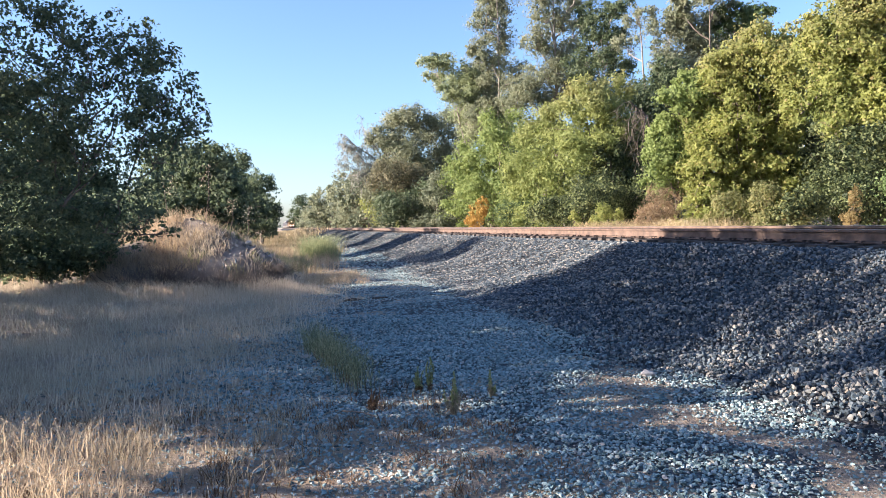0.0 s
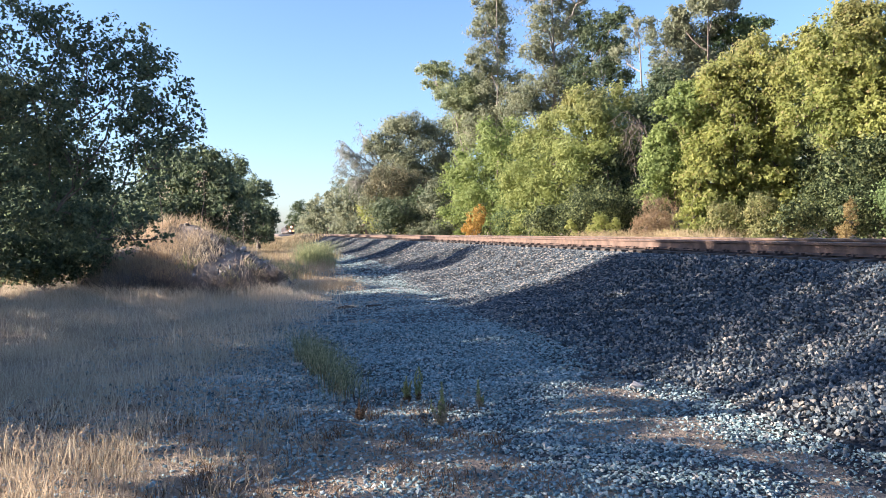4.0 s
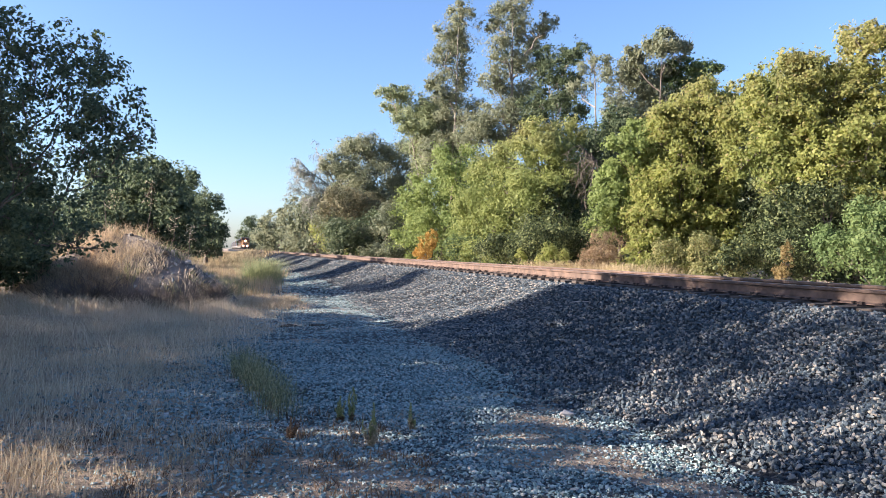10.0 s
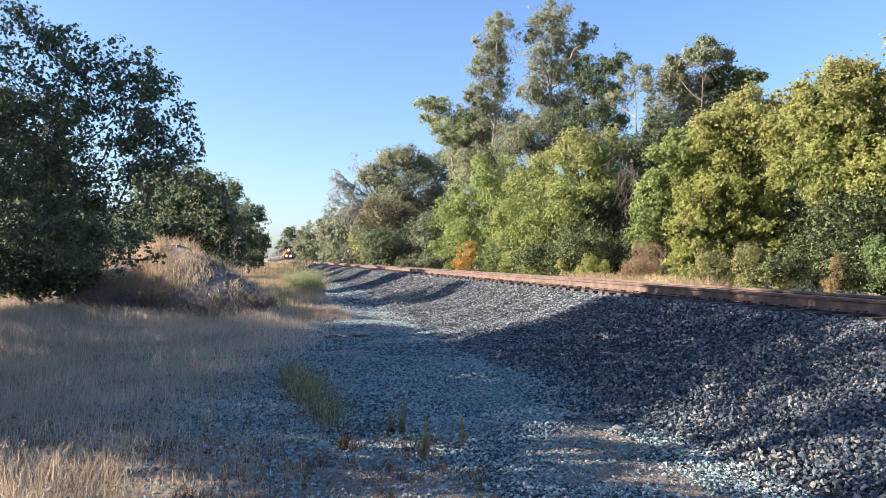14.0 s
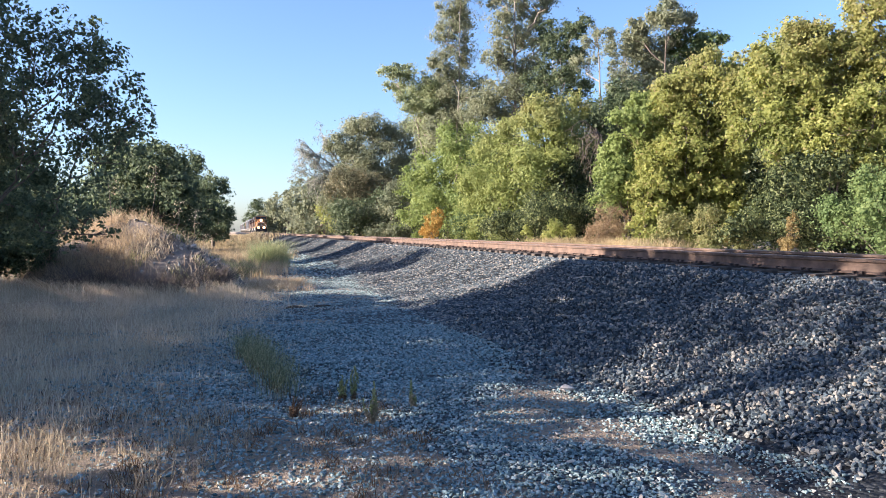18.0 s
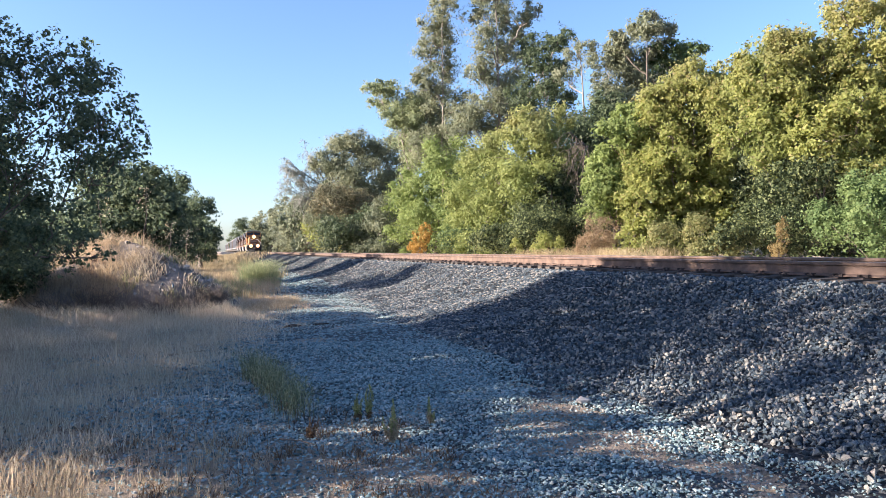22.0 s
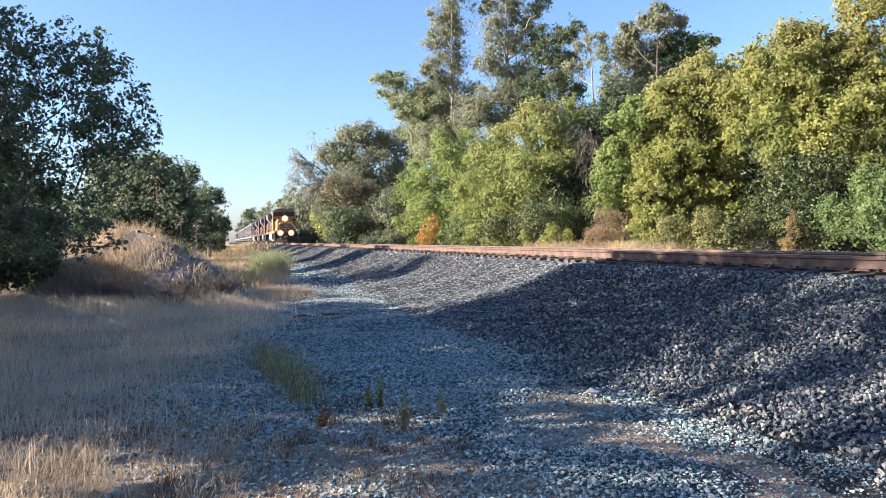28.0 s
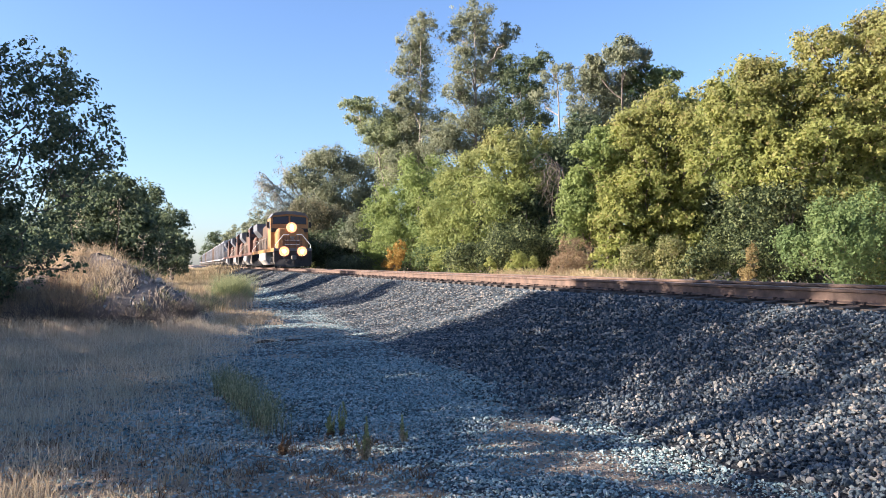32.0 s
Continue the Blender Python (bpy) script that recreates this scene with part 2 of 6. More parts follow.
LEAF_SCRUB = leaf_material("pale_scrub_leaves", (0.19, 0.2, 0.085), (0.26, 0.265, 0.115), (0.36, 0.34, 0.16), 0.5, (0.4, 0.3, 0.16))
LEAF_RUSSET = leaf_material("russet_weed_leaves", (0.17, 0.12, 0.055), (0.25, 0.185, 0.085), (0.34, 0.27, 0.13), 0.45)
LEAF_ORANGE = leaf_material("orange_leaves", (0.26, 0.15, 0.04), (0.38, 0.23, 0.06), (0.5, 0.34, 0.11), 0.4)
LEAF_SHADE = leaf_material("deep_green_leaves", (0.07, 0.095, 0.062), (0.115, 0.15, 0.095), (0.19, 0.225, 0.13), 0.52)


# mesh tools
rng = np.random.default_rng(7)


def mesh_of(name, verts, faces, material, smooth=False):
    """A mesh from an array of points and an array of equal faces."""
    verts, faces = np.asarray(verts, np.float32), np.asarray(faces, np.int32)
    me = bpy.data.meshes.new(name)
    me.vertices.add(len(verts))
    me.vertices.foreach_set("co", verts.ravel())
    k = faces.shape[1]
    me.loops.add(faces.size)
    me.loops.foreach_set("vertex_index", faces.ravel())
    me.polygons.add(len(faces))
    me.polygons.foreach_set("loop_start", np.arange(0, faces.size, k, dtype=np.int32))
    me.polygons.foreach_set("use_smooth", np.full(len(faces), smooth))
    me.update(calc_edges=True)
    me.materials.append(material)
    return me


def thing(name, label, category, group="", kind="", at=None):
    ob = new(name)
    ob.empty_display_size = 0.2
    if at is not None:
        ob.location = at
    return tagged(ob, label, category, group, kind)


def part(name, bm, material, parent, label=""):
    """One mesh object under a thing or a part, from a bmesh or a ready mesh."""
    if isinstance(bm, bpy.types.Mesh):
        me = bm
    else:
        me = bpy.data.meshes.new(name)
        bm.to_mesh(me)
        bm.free()
        me.materials.append(material)
    ob = new(name, me)
    ob.parent = parent
    return tagged(ob, label)


def box(x0, x1, y0, y1, z0, z1, bevel=0.0, bm=None):
    bm = bm or bmesh.new()
    made = bmesh.ops.create_cube(bm, size=1.0)["verts"]
    bmesh.ops.transform(bm, verts=made, matrix=Matrix.Translation(((x0 + x1) / 2, (y0 + y1) / 2, (z0 + z1) / 2)) @ Matrix.Diagonal((x1 - x0, y1 - y0, z1 - z0, 1)))
    if bevel:
        edges = list({e for v in made for e in v.link_edges})
        bmesh.ops.bevel(bm, geom=edges, offset=bevel, segments=2, affect="EDGES", profile=0.6)
    return bm


def rod(a, b, r, bm=None, sides=8, r2=None):
    bm = bm or bmesh.new()
    a, b = Vector(a), Vector(b)
    m = Matrix.Translation((a + b) / 2) @ (b - a).to_track_quat("Z", "Y").to_matrix().to_4x4()
    bmesh.ops.create_cone(bm, cap_ends=True, segments=sides, radius1=r, radius2=r if r2 is None else r2, depth=(b - a).length, matrix=m)
    return bm


def extrude(outline, y0, y1, bm=None):
    """A prism from an outline of (x, z) swept along y."""
    bm = bm or bmesh.new()
    rings = [[bm.verts.new((x, y, z)) for x, z in outline] for y in (y0, y1)]
    n = len(outline)
    for k in range(n):
        bm.faces.new((rings[0][k], rings[0][(k + 1) % n], rings[1][(k + 1) % n], rings[1][k]))
    bm.faces.new(rings[0][::-1])
    bm.faces.new(rings[1])
    bmesh.ops.recalc_face_normals(bm, faces=bm.faces)
    return bm


def sweep(outline, x0, x1, bm=None):
    """A prism from an outline of (y, z) swept along x."""
    bm = bm or bmesh.new()
    rings = [[bm.verts.new((x, y, z)) for y, z in outline] for x in (x0, x1)]
    n = len(outline)
    for k in range(n):
        bm.faces.new((rings[0][k], rings[0][(k + 1) % n], rings[1][(k + 1) % n], rings[1][k]))
    bm.faces.new(rings[0][::-1])
    bm.faces.new(rings[1])
    bmesh.ops.recalc_face_normals(bm, faces=bm.faces)
    return bm


def tube(points, radii, sides=7):
    """Points and quads of a tapered tube along a line."""
    points = np.asarray(points, float)
    ways = np.gradient(points, axis=0)
    ways /= np.linalg.norm(ways, axis=1)[:, None] + 1e-9
    ref = np.where(np.abs(ways[:, 2:3]) > 0.9, [[1.0, 0, 0]], [[0, 0, 1.0]])
    a = np.cross(ways, ref)
    a /= np.linalg.norm(a, axis=1)[:, None] + 1e-9
    b = np.cross(ways, a)
    ang = np.linspace(0, 2 * np.pi, sides, endpoint=False)
    ring = np.cos(ang)[None, :, None] * a[:, None] + np.sin(ang)[None, :, None] * b[:, None]
    verts = (points[:, None] + ring * np.asarray(radii)[:, None, None]).reshape(-1, 3)
    k, s = np.meshgrid(np.arange(len(points) - 1), np.arange(sides), indexing="ij")
    n = (s + 1) % sides
    return verts, np.stack([k * sides + s, k * sides + n, (k + 1) * sides + n, (k + 1) * sides + s], -1).reshape(-1, 4)


def joined(pieces):
    verts, faces, base = [], [], 0
    for v, f in pieces:
        verts.append(v)
        faces.append(f + base)
        base += len(v)
    return np.concatenate(verts), np.concatenate(faces)


def bent(a, b, steps, wobble):
    """A wandering line from a to b."""
    a, b = np.asarray(a, float), np.asarray(b, float)
    t = np.linspace(0, 1, steps)[:, None]
    line = a + (b - a) * t
    off = np.cumsum(rng.normal(0, wobble, (steps, 3)), axis=0)
    off -= off[-1] * t
    return line + off * np.sin(np.pi * t)


def leaves(centres, length, width, up=0.3, droop=0.0, outward=None, tri=False, order=0.55):
    """Points and faces of folded leaves, or of plain three-cornered ones, at the given places."""
    n = len(centres)
    way = rng.normal(0, 1, (n, 3))
    way[:, 2] -= droop
    way /= np.linalg.norm(way, axis=1)[:, None]
    face = rng.normal(0, 1, (n, 3)) + [0, 0, up]
    if outward is not None:
        face = face * order + outward
        face /= np.linalg.norm(face, axis=1)[:, None] + 1e-9
        way -= face * (0.92 * (way * face).sum(1))[:, None]
        way /= np.linalg.norm(way, axis=1)[:, None] + 1e-9
    side = np.cross(way, face)
    side /= np.linalg.norm(side, axis=1)[:, None] + 1e-9
    nor = np.cross(side, way)
    size = rng.uniform(0.6, 1.3, (n, 1))
    le, wi = length * size, width * size
    if tri:
        v = np.stack([centres - way * le / 2 + side * wi / 2, centres - way * le / 2 - side * wi / 2, centres + way * le / 2], 1)
        return v.reshape(-1, 3), np.arange(3 * n).reshape(n, 3)
    v = np.stack([centres - way * le / 2, centres + side * wi / 2 + nor * wi * 0.14, centres + way * le / 2, centres - side * wi / 2 + nor * wi * 0.14], 1)
    f = np.arange(4 * n).reshape(n, 4)
    return v.reshape(-1, 3), f


def crown_points(lobe, leaf_area, cover, loose=0.16, clump=28, hollow=0.62):
    """Places of leaves in clumps over one lobe of a crown."""
    x, y, z, rw, rh = lobe
    r = (rw * rw * rh) ** (1 / 3)
    count = int(cover * 4 * math.pi * r * r * 0.62 / leaf_area)
    m = max(8, count // clump)
    d = rng.normal(0, 1, (m, 3))
    d /= np.linalg.norm(d, axis=1)[:, None]
    lump = 1 + 0.16 * np.sin(3.1 * d[:, 0] + 2.3 * d[:, 1] * 2 + x) + 0.12 * np.sin(5.3 * d[:, 2] + 4.1 * d[:, 0] + y)
    rad = lump * (hollow + (1 - hollow) * rng.random(m) ** 0.6)
    c = d * rad[:, None] * [rw, rw, rh]
    spread = rng.uniform(0.5, 1.5, m) * loose * r
    who = rng.integers(0, m, count)
    p = c[who] + np.clip(rng.normal(0, 1, (count, 3)), -1.9, 1.9) * spread[who][:, None] * [1, 1, 0.75]
    out = p / [rw, rw, rh]
    out /= np.linalg.norm(out, axis=1)[:, None] + 1e-9
    return p + [x, y, z], out


def tree(name, label, category, lobes, foot, material, bark, leaf=(0.16, 0.1), cover=1.2, trunk_r=0.16, group="", loose=0.16, core=True, droop=0.0, limbs=True, lean=None, hollow=0.62, sub=11, thin=0.45, tri=False, knob=(0.22, 0.42), reach=0.88):
    """A trunk with limbs into each lobe of the crown, and a crown of leaves."""
    global rng
    lobes = np.asarray(lobes, float)
    foot = np.asarray(foot, float)
    rng = np.random.default_rng(int(abs(lobes).sum() * 1000))
    knobs = []
    for x, y, z, rw, rh in lobes:
        for _ in range(sub):
            d = rng.normal(0, 1, 3)
            d[2] = abs(d[2]) * 0.8 + 0.1 if rng.random() < 0.7 else d[2]
            d /= np.linalg.norm(d)
            k = rng.uniform(*knob)
            knobs.append((x + d[0] * rw * reach, y + d[1] * rw * reach, z + d[2] * rh * reach, rw * k, rh * k))
    top = thing(name, label, category, group, at=foot)
    low = lobes[:, 2].min()
    fork = np.array([lobes[:, 0].mean(), lobes[:, 1].mean(), foot[2] + (low - foot[2]) * 0.7 + 0.3])
    if lean is not None:
        fork = np.asarray(lean, float)
    high = lobes[np.argmax(lobes[:, 2])]
    spine = [bent(foot, fork, 5, 0.05)]
    if high[2] > fork[2] + 1:
        spine.append(bent(fork, (high[0], high[1], high[2] + 0.3 * high[4]), 7, 0.12)[1:])
    line = np.concatenate(spine) - foot
    taper = np.linspace(1.0, 0.16, len(line)) * trunk_r
    taper[0] *= 1.35
    v, f = tube(line, taper, 8)
    part("trunk", mesh_of("trunk", v, f, bark, True), bark, top)
    along = np.stack([np.interp(np.linspace(0, len(line) - 1, 60), np.arange(len(line)), line[:, k]) for k in range(3)], -1)
    along = along[along[:, 2] > 0.22 * line[-1, 2]]
    if limbs:
        nodes = along
        near = [np.linalg.norm(along - (lobe[:3] - foot), axis=1).min() for lobe in lobes]
        for lobe in lobes[np.argsort(near)]:
            goal = lobe[:3] - foot
            aside = np.linalg.norm(nodes[:, :2] - goal[:2], axis=1)
            cost = np.linalg.norm(nodes - goal, axis=1) + 2.5 * np.clip(nodes[:, 2] - goal[2] + 0.9 * aside + 0.3 * lobe[4], 0, None)
            start = nodes[np.argmin(cost)]
            end = goal + rng.normal(0, 0.2, 3) * lobe[3]
            nodes = np.concatenate([nodes, end[None]])
            pieces = [tube(bent(start, end, 7, 0.05 * np.linalg.norm(end - start)), np.linspace(0.4, 0.12, 7) * trunk_r, 6)]
            for _ in range(4):
                tip = lobe[:3] - foot + rng.normal(0, 0.45, 3) * [lobe[3], lobe[3], lobe[4]]
                pieces.append(tube(bent(end * 0.6 + start * 0.4, tip, 5, 0.06), np.linspace(0.22, 0.04, 5) * trunk_r, 5))
            v, f = joined(pieces)
            part("limb", mesh_of("limb", v, f, bark, True), bark, top)
    area = 0.5 * leaf[0] * leaf[1]
    made = [crown_points(lobe, area, cover * 1.1, 0.3, hollow=0.3) for lobe in knobs]
    made += [crown_points(lobe, area, cover * (thin if sub else 1.0), loose, hollow=hollow) for lobe in lobes]
    pts, out = np.concatenate([m[0] for m in made]), np.concatenate([m[1] for m in made])
    sets = [leaves(pts - foot, *leaf, droop=droop, outward=out * 1.1, tri=tri, order=0.55)]
    if core:
        made = [crown_points((*lobe[:3], lobe[3] * 0.6, lobe[4] * 0.6), area * 3, cover * 1.2, 0.18, 8, 0.3) for lobe in lobes]
        inner, out = np.concatenate([m[0] for m in made]), np.concatenate([m[1] for m in made])
        sets.append(leaves(inner - foot, leaf[0] * 1.5, leaf[1] * 1.5, outward=out, tri=tri))
    v, f = joined(sets)
    part("crown", mesh_of("crown", v, f, material), material, top)
    return top


def columns(rows, seed):
    """Lobes heaped into uneven columns: x, y, bottom, top and the lobes' radius for each."""
    r = np.random.default_rng(seed)
    lobes = []
    for x, y, low, top, rad in rows:
        z = low
        while True:
            k = rad * r.uniform(0.8, 1.15)
            if z + 0.9 * k > top:
                break
            lobes.append((x + r.normal(0, 0.3) * rad, y + r.normal(0, 0.45) * rad, z + 0.4 * k, k, k * r.uniform(0.8, 1.05)))
            z += 1.05 * k
        lobes.append((x, y, top - 0.62 * rad, 0.7 * rad, 0.62 * rad))
    return lobes


YELLOW_TREE_A = columns([(22.9, 29.2, 5.4, 9.6, 0.9), (23.6, 28.8, 5.2, 9.4, 1.2), (24.4, 28.3, 5.2, 10.9, 1.1), (25.1, 28.9, 4.8, 10.6, 1.3), (25.9, 27.4, 5.2, 10.2, 1.2), (26.8, 27.0, 4.0, 12.0, 1.15), (27.6, 28.4, 3.5, 11.0, 1.5), (28.4, 26.6, 3.0, 12.4, 1.2), (29.8, 26.4, 1.0, 13.2, 1.6), (31.4, 26.6, 1.0, 12.5, 1.8)], 3)
# Lower lobes of the yellow trees; dark leaves paint in their shade.
SHADED_LOBES_A = [(24.6, 28.6, 3.0, 1.5, 1.8), (26.0, 28.0, 3.6, 1.7, 2.1), (27.4, 27.2, 3.4, 1.7, 2.1), (26.4, 26.9, 1.5, 1.9, 1.23), (23.2, 28.0, 2.0, 1.4, 1.5), (22.4, 26.6, 3.4, 0.9, 1.3), (24.0, 26.4, 4.0, 1.1, 1.3), (26.2, 33.6, 2.8, 1.7, 1.9), (25.6, 31.5, 5.0, 0.9, 1.6)]
YELLOW_TREE_B = columns([(20.3, 34.9, 0.6, 4.4, 1.0), (21.3, 34.6, 0.8, 6.2, 1.15), (21.9, 35.0, 1.0, 8.9, 1.2), (22.7, 34.9, 1.2, 10.0, 1.15), (23.4, 37.0, 2.0, 9.8, 1.4), (23.9, 34.6, 1.0, 11.0, 1.2), (24.8, 33.9, 1.6, 10.0, 1.2), (25.5, 34.6, 2.6, 8.8, 1.3), (26.6, 36.4, 2.0, 8.6, 1.6), (22.6, 34.4, 0.6, 3.4, 1.1)], 5)
FRESH_B = columns([(19.6, 36.6, 3.0, 6.4, 1.0), (20.4, 36.8, 2.6, 8.3, 1.1), (21.2, 36.6, 2.6, 9.0, 1.1)], 8)
GREEN_BUSH_J = [(19.1, 18.8, 2.2, 0.94, 1.29), (20.8, 19.0, 2.1, 1.06, 1.68), (19.2, 20.2, 1.9, 0.87, 0.91)]
GREEN_BUSH_C = [(21.8, 51.7, 8.9, 2.26, 2.05), (23.6, 51.7, 9.8, 1.57, 1.73), (21.5, 57.2, 8.0, 2.46, 2.24), (21.9, 52.8, 6.0, 3.08, 2.78), (20.7, 56.9, 4.0, 3.11, 2.76), (24.0, 51.0, 7.6, 1.54, 1.82), (21.3, 57.4, 1.8, 2.69, 1.8)]
# Right lobes of bush C, recoloured dark to paint its shaded side.
SHADED_LOBES_C = [(23.0, 50.3, 3.4, 2.44, 2.05), (22.3, 51.8, 1.8, 2.87, 1.66), (24.8, 51.7, 5.3, 1.65, 1.94), (25.0, 51.8, 2.2, 1.89, 2.1), (22.8, 50.0, 5.5, 1.27, 1.17)]
GREEN_BUSH_D = [(21.2, 69.6, 8.8, 2.67, 2.95), (19.4, 74.7, 6.9, 2.56, 2.56), (23.8, 72.5, 5.8, 3.37, 3.37), (19.9, 72.7, 3.5, 2.78, 2.49), (18.6, 77.1, 4.9, 1.92, 2.21), (21.3, 69.6, 2.9, 2.95, 2.41), (18.9, 75.4, 2.4, 2.28, 2.0), (23.9, 72.5, 1.8, 2.8, 1.96)]
DARK_BACK = [(28.0, 55.6, 8.5, 2.7, 3.15), (29.3, 57.1, 5.0, 3.25, 3.25), (30.0, 58.9, 1.8, 3.35, 2.39), (30.4, 55.8, 10.5, 1.83, 2.74)]
DARK_BACK_FAR = [(27.3, 79.0, 4.3, 3.38, 3.69), (31.5, 80.5, 2.8, 3.8, 3.17), (19.0, 86.8, 3.1, 3.91, 3.26), (14.0, 84.2, 2.4, 3.74, 2.5), (23.7, 84.1, 2.5, 3.86, 2.89), (28.6, 78.6, 9.2, 2.76, 3.69), (26.0, 82.1, 7.9, 3.17, 3.17)]
DARK_BACK_NEAR = [(26.6, 39.8, 2.4, 2.69, 2.35), (31.4, 39.9, 2.8, 3.12, 2.77), (36.1, 40.0, 2.5, 2.85, 2.5), (38.1, 37.2, 2.8, 3.07, 2.73), (42.3, 37.4, 2.5, 3.16, 2.81), (26.7, 39.8, 6.5, 2.01, 2.52), (31.2, 39.9, 6.3, 2.42, 3.12), (35.4, 40.2, 5.7, 2.14, 2.5), (24.4, 41.2, 4.8, 1.53, 2.05), (30.5, 36.4, 8.6, 2.4, 2.4), (34.0, 34.2, 8.4, 2.5, 2.5), (27.4, 39.0, 8.6, 1.8, 1.8)]
# Added lobes whose dark leaves paint the shade under the trees.
UNDER_A = [(22.3, 25.9, 1.9, 1.03, 1.05), (24.2, 26.3, 2.1, 0.94, 1.13), (22.4, 27.9, 2.0, 1.09, 1.12), (20.2, 27.0, 1.6, 0.93, 0.74)]
UNDER_C = [(20.5, 47.6, 2.3, 2.2, 1.59), (18.7, 49.8, 1.8, 1.95, 1.17), (24.1, 49.9, 2.4, 1.81, 1.93), (24.5, 47.3, 2.6, 1.15, 1.92)]
UNDER_D = [(20.6, 64.8, 1.8, 2.0, 1.2), (23.0, 66.3, 1.5, 1.55, 0.93)]
EUC_1 = [(24.9, 81.7, 27.9, 1.89, 1.76), (24.5, 84.5, 26.6, 1.94, 1.81), (26.8, 86.6, 26.2, 1.74, 1.74), (23.7, 83.4, 23.5, 2.04, 1.79), (26.1, 85.5, 22.2, 1.97, 1.97), (23.0, 82.3, 19.9, 1.76, 1.63), (25.1, 84.4, 18.8, 2.07, 1.81), (23.7, 87.6, 18.9, 1.33, 1.2), (26.6, 82.6, 17.5, 1.66, 1.91), (24.8, 85.9, 16.2, 2.37, 1.84), (25.8, 81.4, 14.4, 2.26, 2.01), (23.2, 85.0, 13.8, 2.33, 1.94)]
EUC_2 = [(29.4, 77.3, 28.1, 1.94, 1.82), (28.5, 80.3, 27.0, 1.63, 1.63), (32.0, 81.9, 27.3, 1.93, 1.81), (33.3, 77.5, 26.6, 1.6, 1.23), (33.1, 80.3, 25.2, 1.91, 1.52), (28.1, 77.7, 23.2, 2.06, 1.94), (31.1, 79.5, 22.6, 2.13, 1.88), (34.5, 81.2, 23.0, 1.55, 1.42), (28.0, 79.1, 20.3, 1.73, 1.85), (31.6, 80.7, 19.6, 2.54, 2.16), (28.1, 77.7, 16.7, 2.19, 1.94), (32.0, 79.3, 16.6, 2.5, 2.13), (31.1, 82.2, 14.8, 3.22, 2.19), (26.8, 79.5, 14.8, 2.1, 2.1)]
EUC_DARK = [(33.9, 71.0, 22.1, 1.37, 1.26), (33.8, 73.5, 21.9, 1.41, 1.18), (33.1, 76.2, 22.6, 1.58, 1.33), (32.2, 72.7, 19.8, 2.09, 1.62), (35.2, 74.4, 19.8, 1.67, 1.67), (32.8, 71.3, 17.3, 2.06, 1.71), (31.6, 74.2, 16.9, 2.12, 2.0), (36.0, 75.4, 16.4, 1.58, 1.94), (32.2, 72.7, 14.3, 2.32, 1.74)]
EUC_LEAN = [(18.0, 87.8, 20.1, 1.58, 1.05), (20.7, 89.9, 20.3, 2.03, 1.36), (20.1, 92.9, 19.2, 1.67, 1.12), (21.8, 88.1, 18.2, 2.4, 1.74), (24.1, 90.3, 16.8, 2.61, 2.06), (20.5, 87.0, 16.2, 1.97, 1.58), (24.6, 88.7, 14.4, 2.71, 2.17), (23.3, 92.0, 14.7, 2.65, 1.95), (25.8, 86.9, 12.5, 2.67, 2.14), (25.4, 89.9, 18.0, 2.06, 1.93), (21.9, 86.6, 15.8, 2.23, 1.71), (23.9, 88.9, 12.3, 2.3, 1.76), (27.7, 90.7, 15.5, 2.09, 2.09)]
OLIVE_1 = [(33.1, 65.2, 19.4, 1.48, 1.27), (33.0, 67.5, 17.6, 1.31, 1.2), (36.8, 68.7, 18.7, 1.91, 1.68), (35.8, 65.5, 14.7, 1.61, 2.15)]
OLIVE_2 = [(40.3, 65.1, 21.7, 2.06, 1.47), (38.7, 67.9, 20.7, 1.57, 1.57), (41.1, 69.6, 19.2, 2.88, 2.31), (42.6, 65.6, 21.7, 1.1, 0.99), (41.1, 68.4, 15.5, 3.12, 2.84)]
DARK_SPREAD = [(44.0, 68.0, 20.4, 2.0, 1.14), (47.9, 69.4, 21.2, 1.77, 0.94), (46.2, 72.4, 19.5, 3.03, 1.82)]
OAK_G = [(14.6, 101.9, 12.3, 2.4, 2.25), (18.8, 104.0, 14.9, 3.48, 2.47), (23.9, 105.7, 14.2, 3.35, 3.03), (18.5, 102.4, 10.2, 4.57, 3.43), (23.6, 104.2, 8.9, 3.53, 3.53), (25.0, 98.8, 12.4, 1.88, 3.0), (18.8, 104.0, 5.0, 4.64, 4.25), (24.7, 105.5, 5.1, 3.58, 3.98), (14.8, 103.5, 4.9, 3.05, 3.43)]
BROWN_BUSH = [(13.9, 92.0, 6.9, 2.58, 2.24), (17.0, 94.1, 4.6, 2.8, 3.5)]
GREY_BUSH = [(17.5, 79.9, 3.9, 2.16, 2.7), (15.9, 82.9, 2.7, 2.17, 1.86)]
YG_BUSH = [(14.1, 109.1, 3.9, 2.24, 3.2), (17.3, 111.7, 2.7, 2.06, 2.06)]
ORANGE_BUSH = [(17.4, 65.7, 2.0, 0.7, 1.1), (18.4, 67.6, 2.9, 0.52, 0.82), (18.0, 69.9, 1.4, 0.74, 0.64)]
RED_BUSH = [(17.0, 32.3, 2.1, 0.62, 0.85), (17.4, 33.0, 1.3, 0.8, 0.6), (16.6, 32.4, 1.2, 0.6, 0.6), (18.1, 33.3, 1.9, 0.6, 0.82), (17.8, 34.6, 1.5, 0.55, 0.7)]
WEED_1 = [(19.2, 43.0, 1.5, 0.62, 0.75), (20.5, 44.1, 1.4, 0.46, 0.57), (19.9, 45.8, 1.2, 0.44, 0.44)]
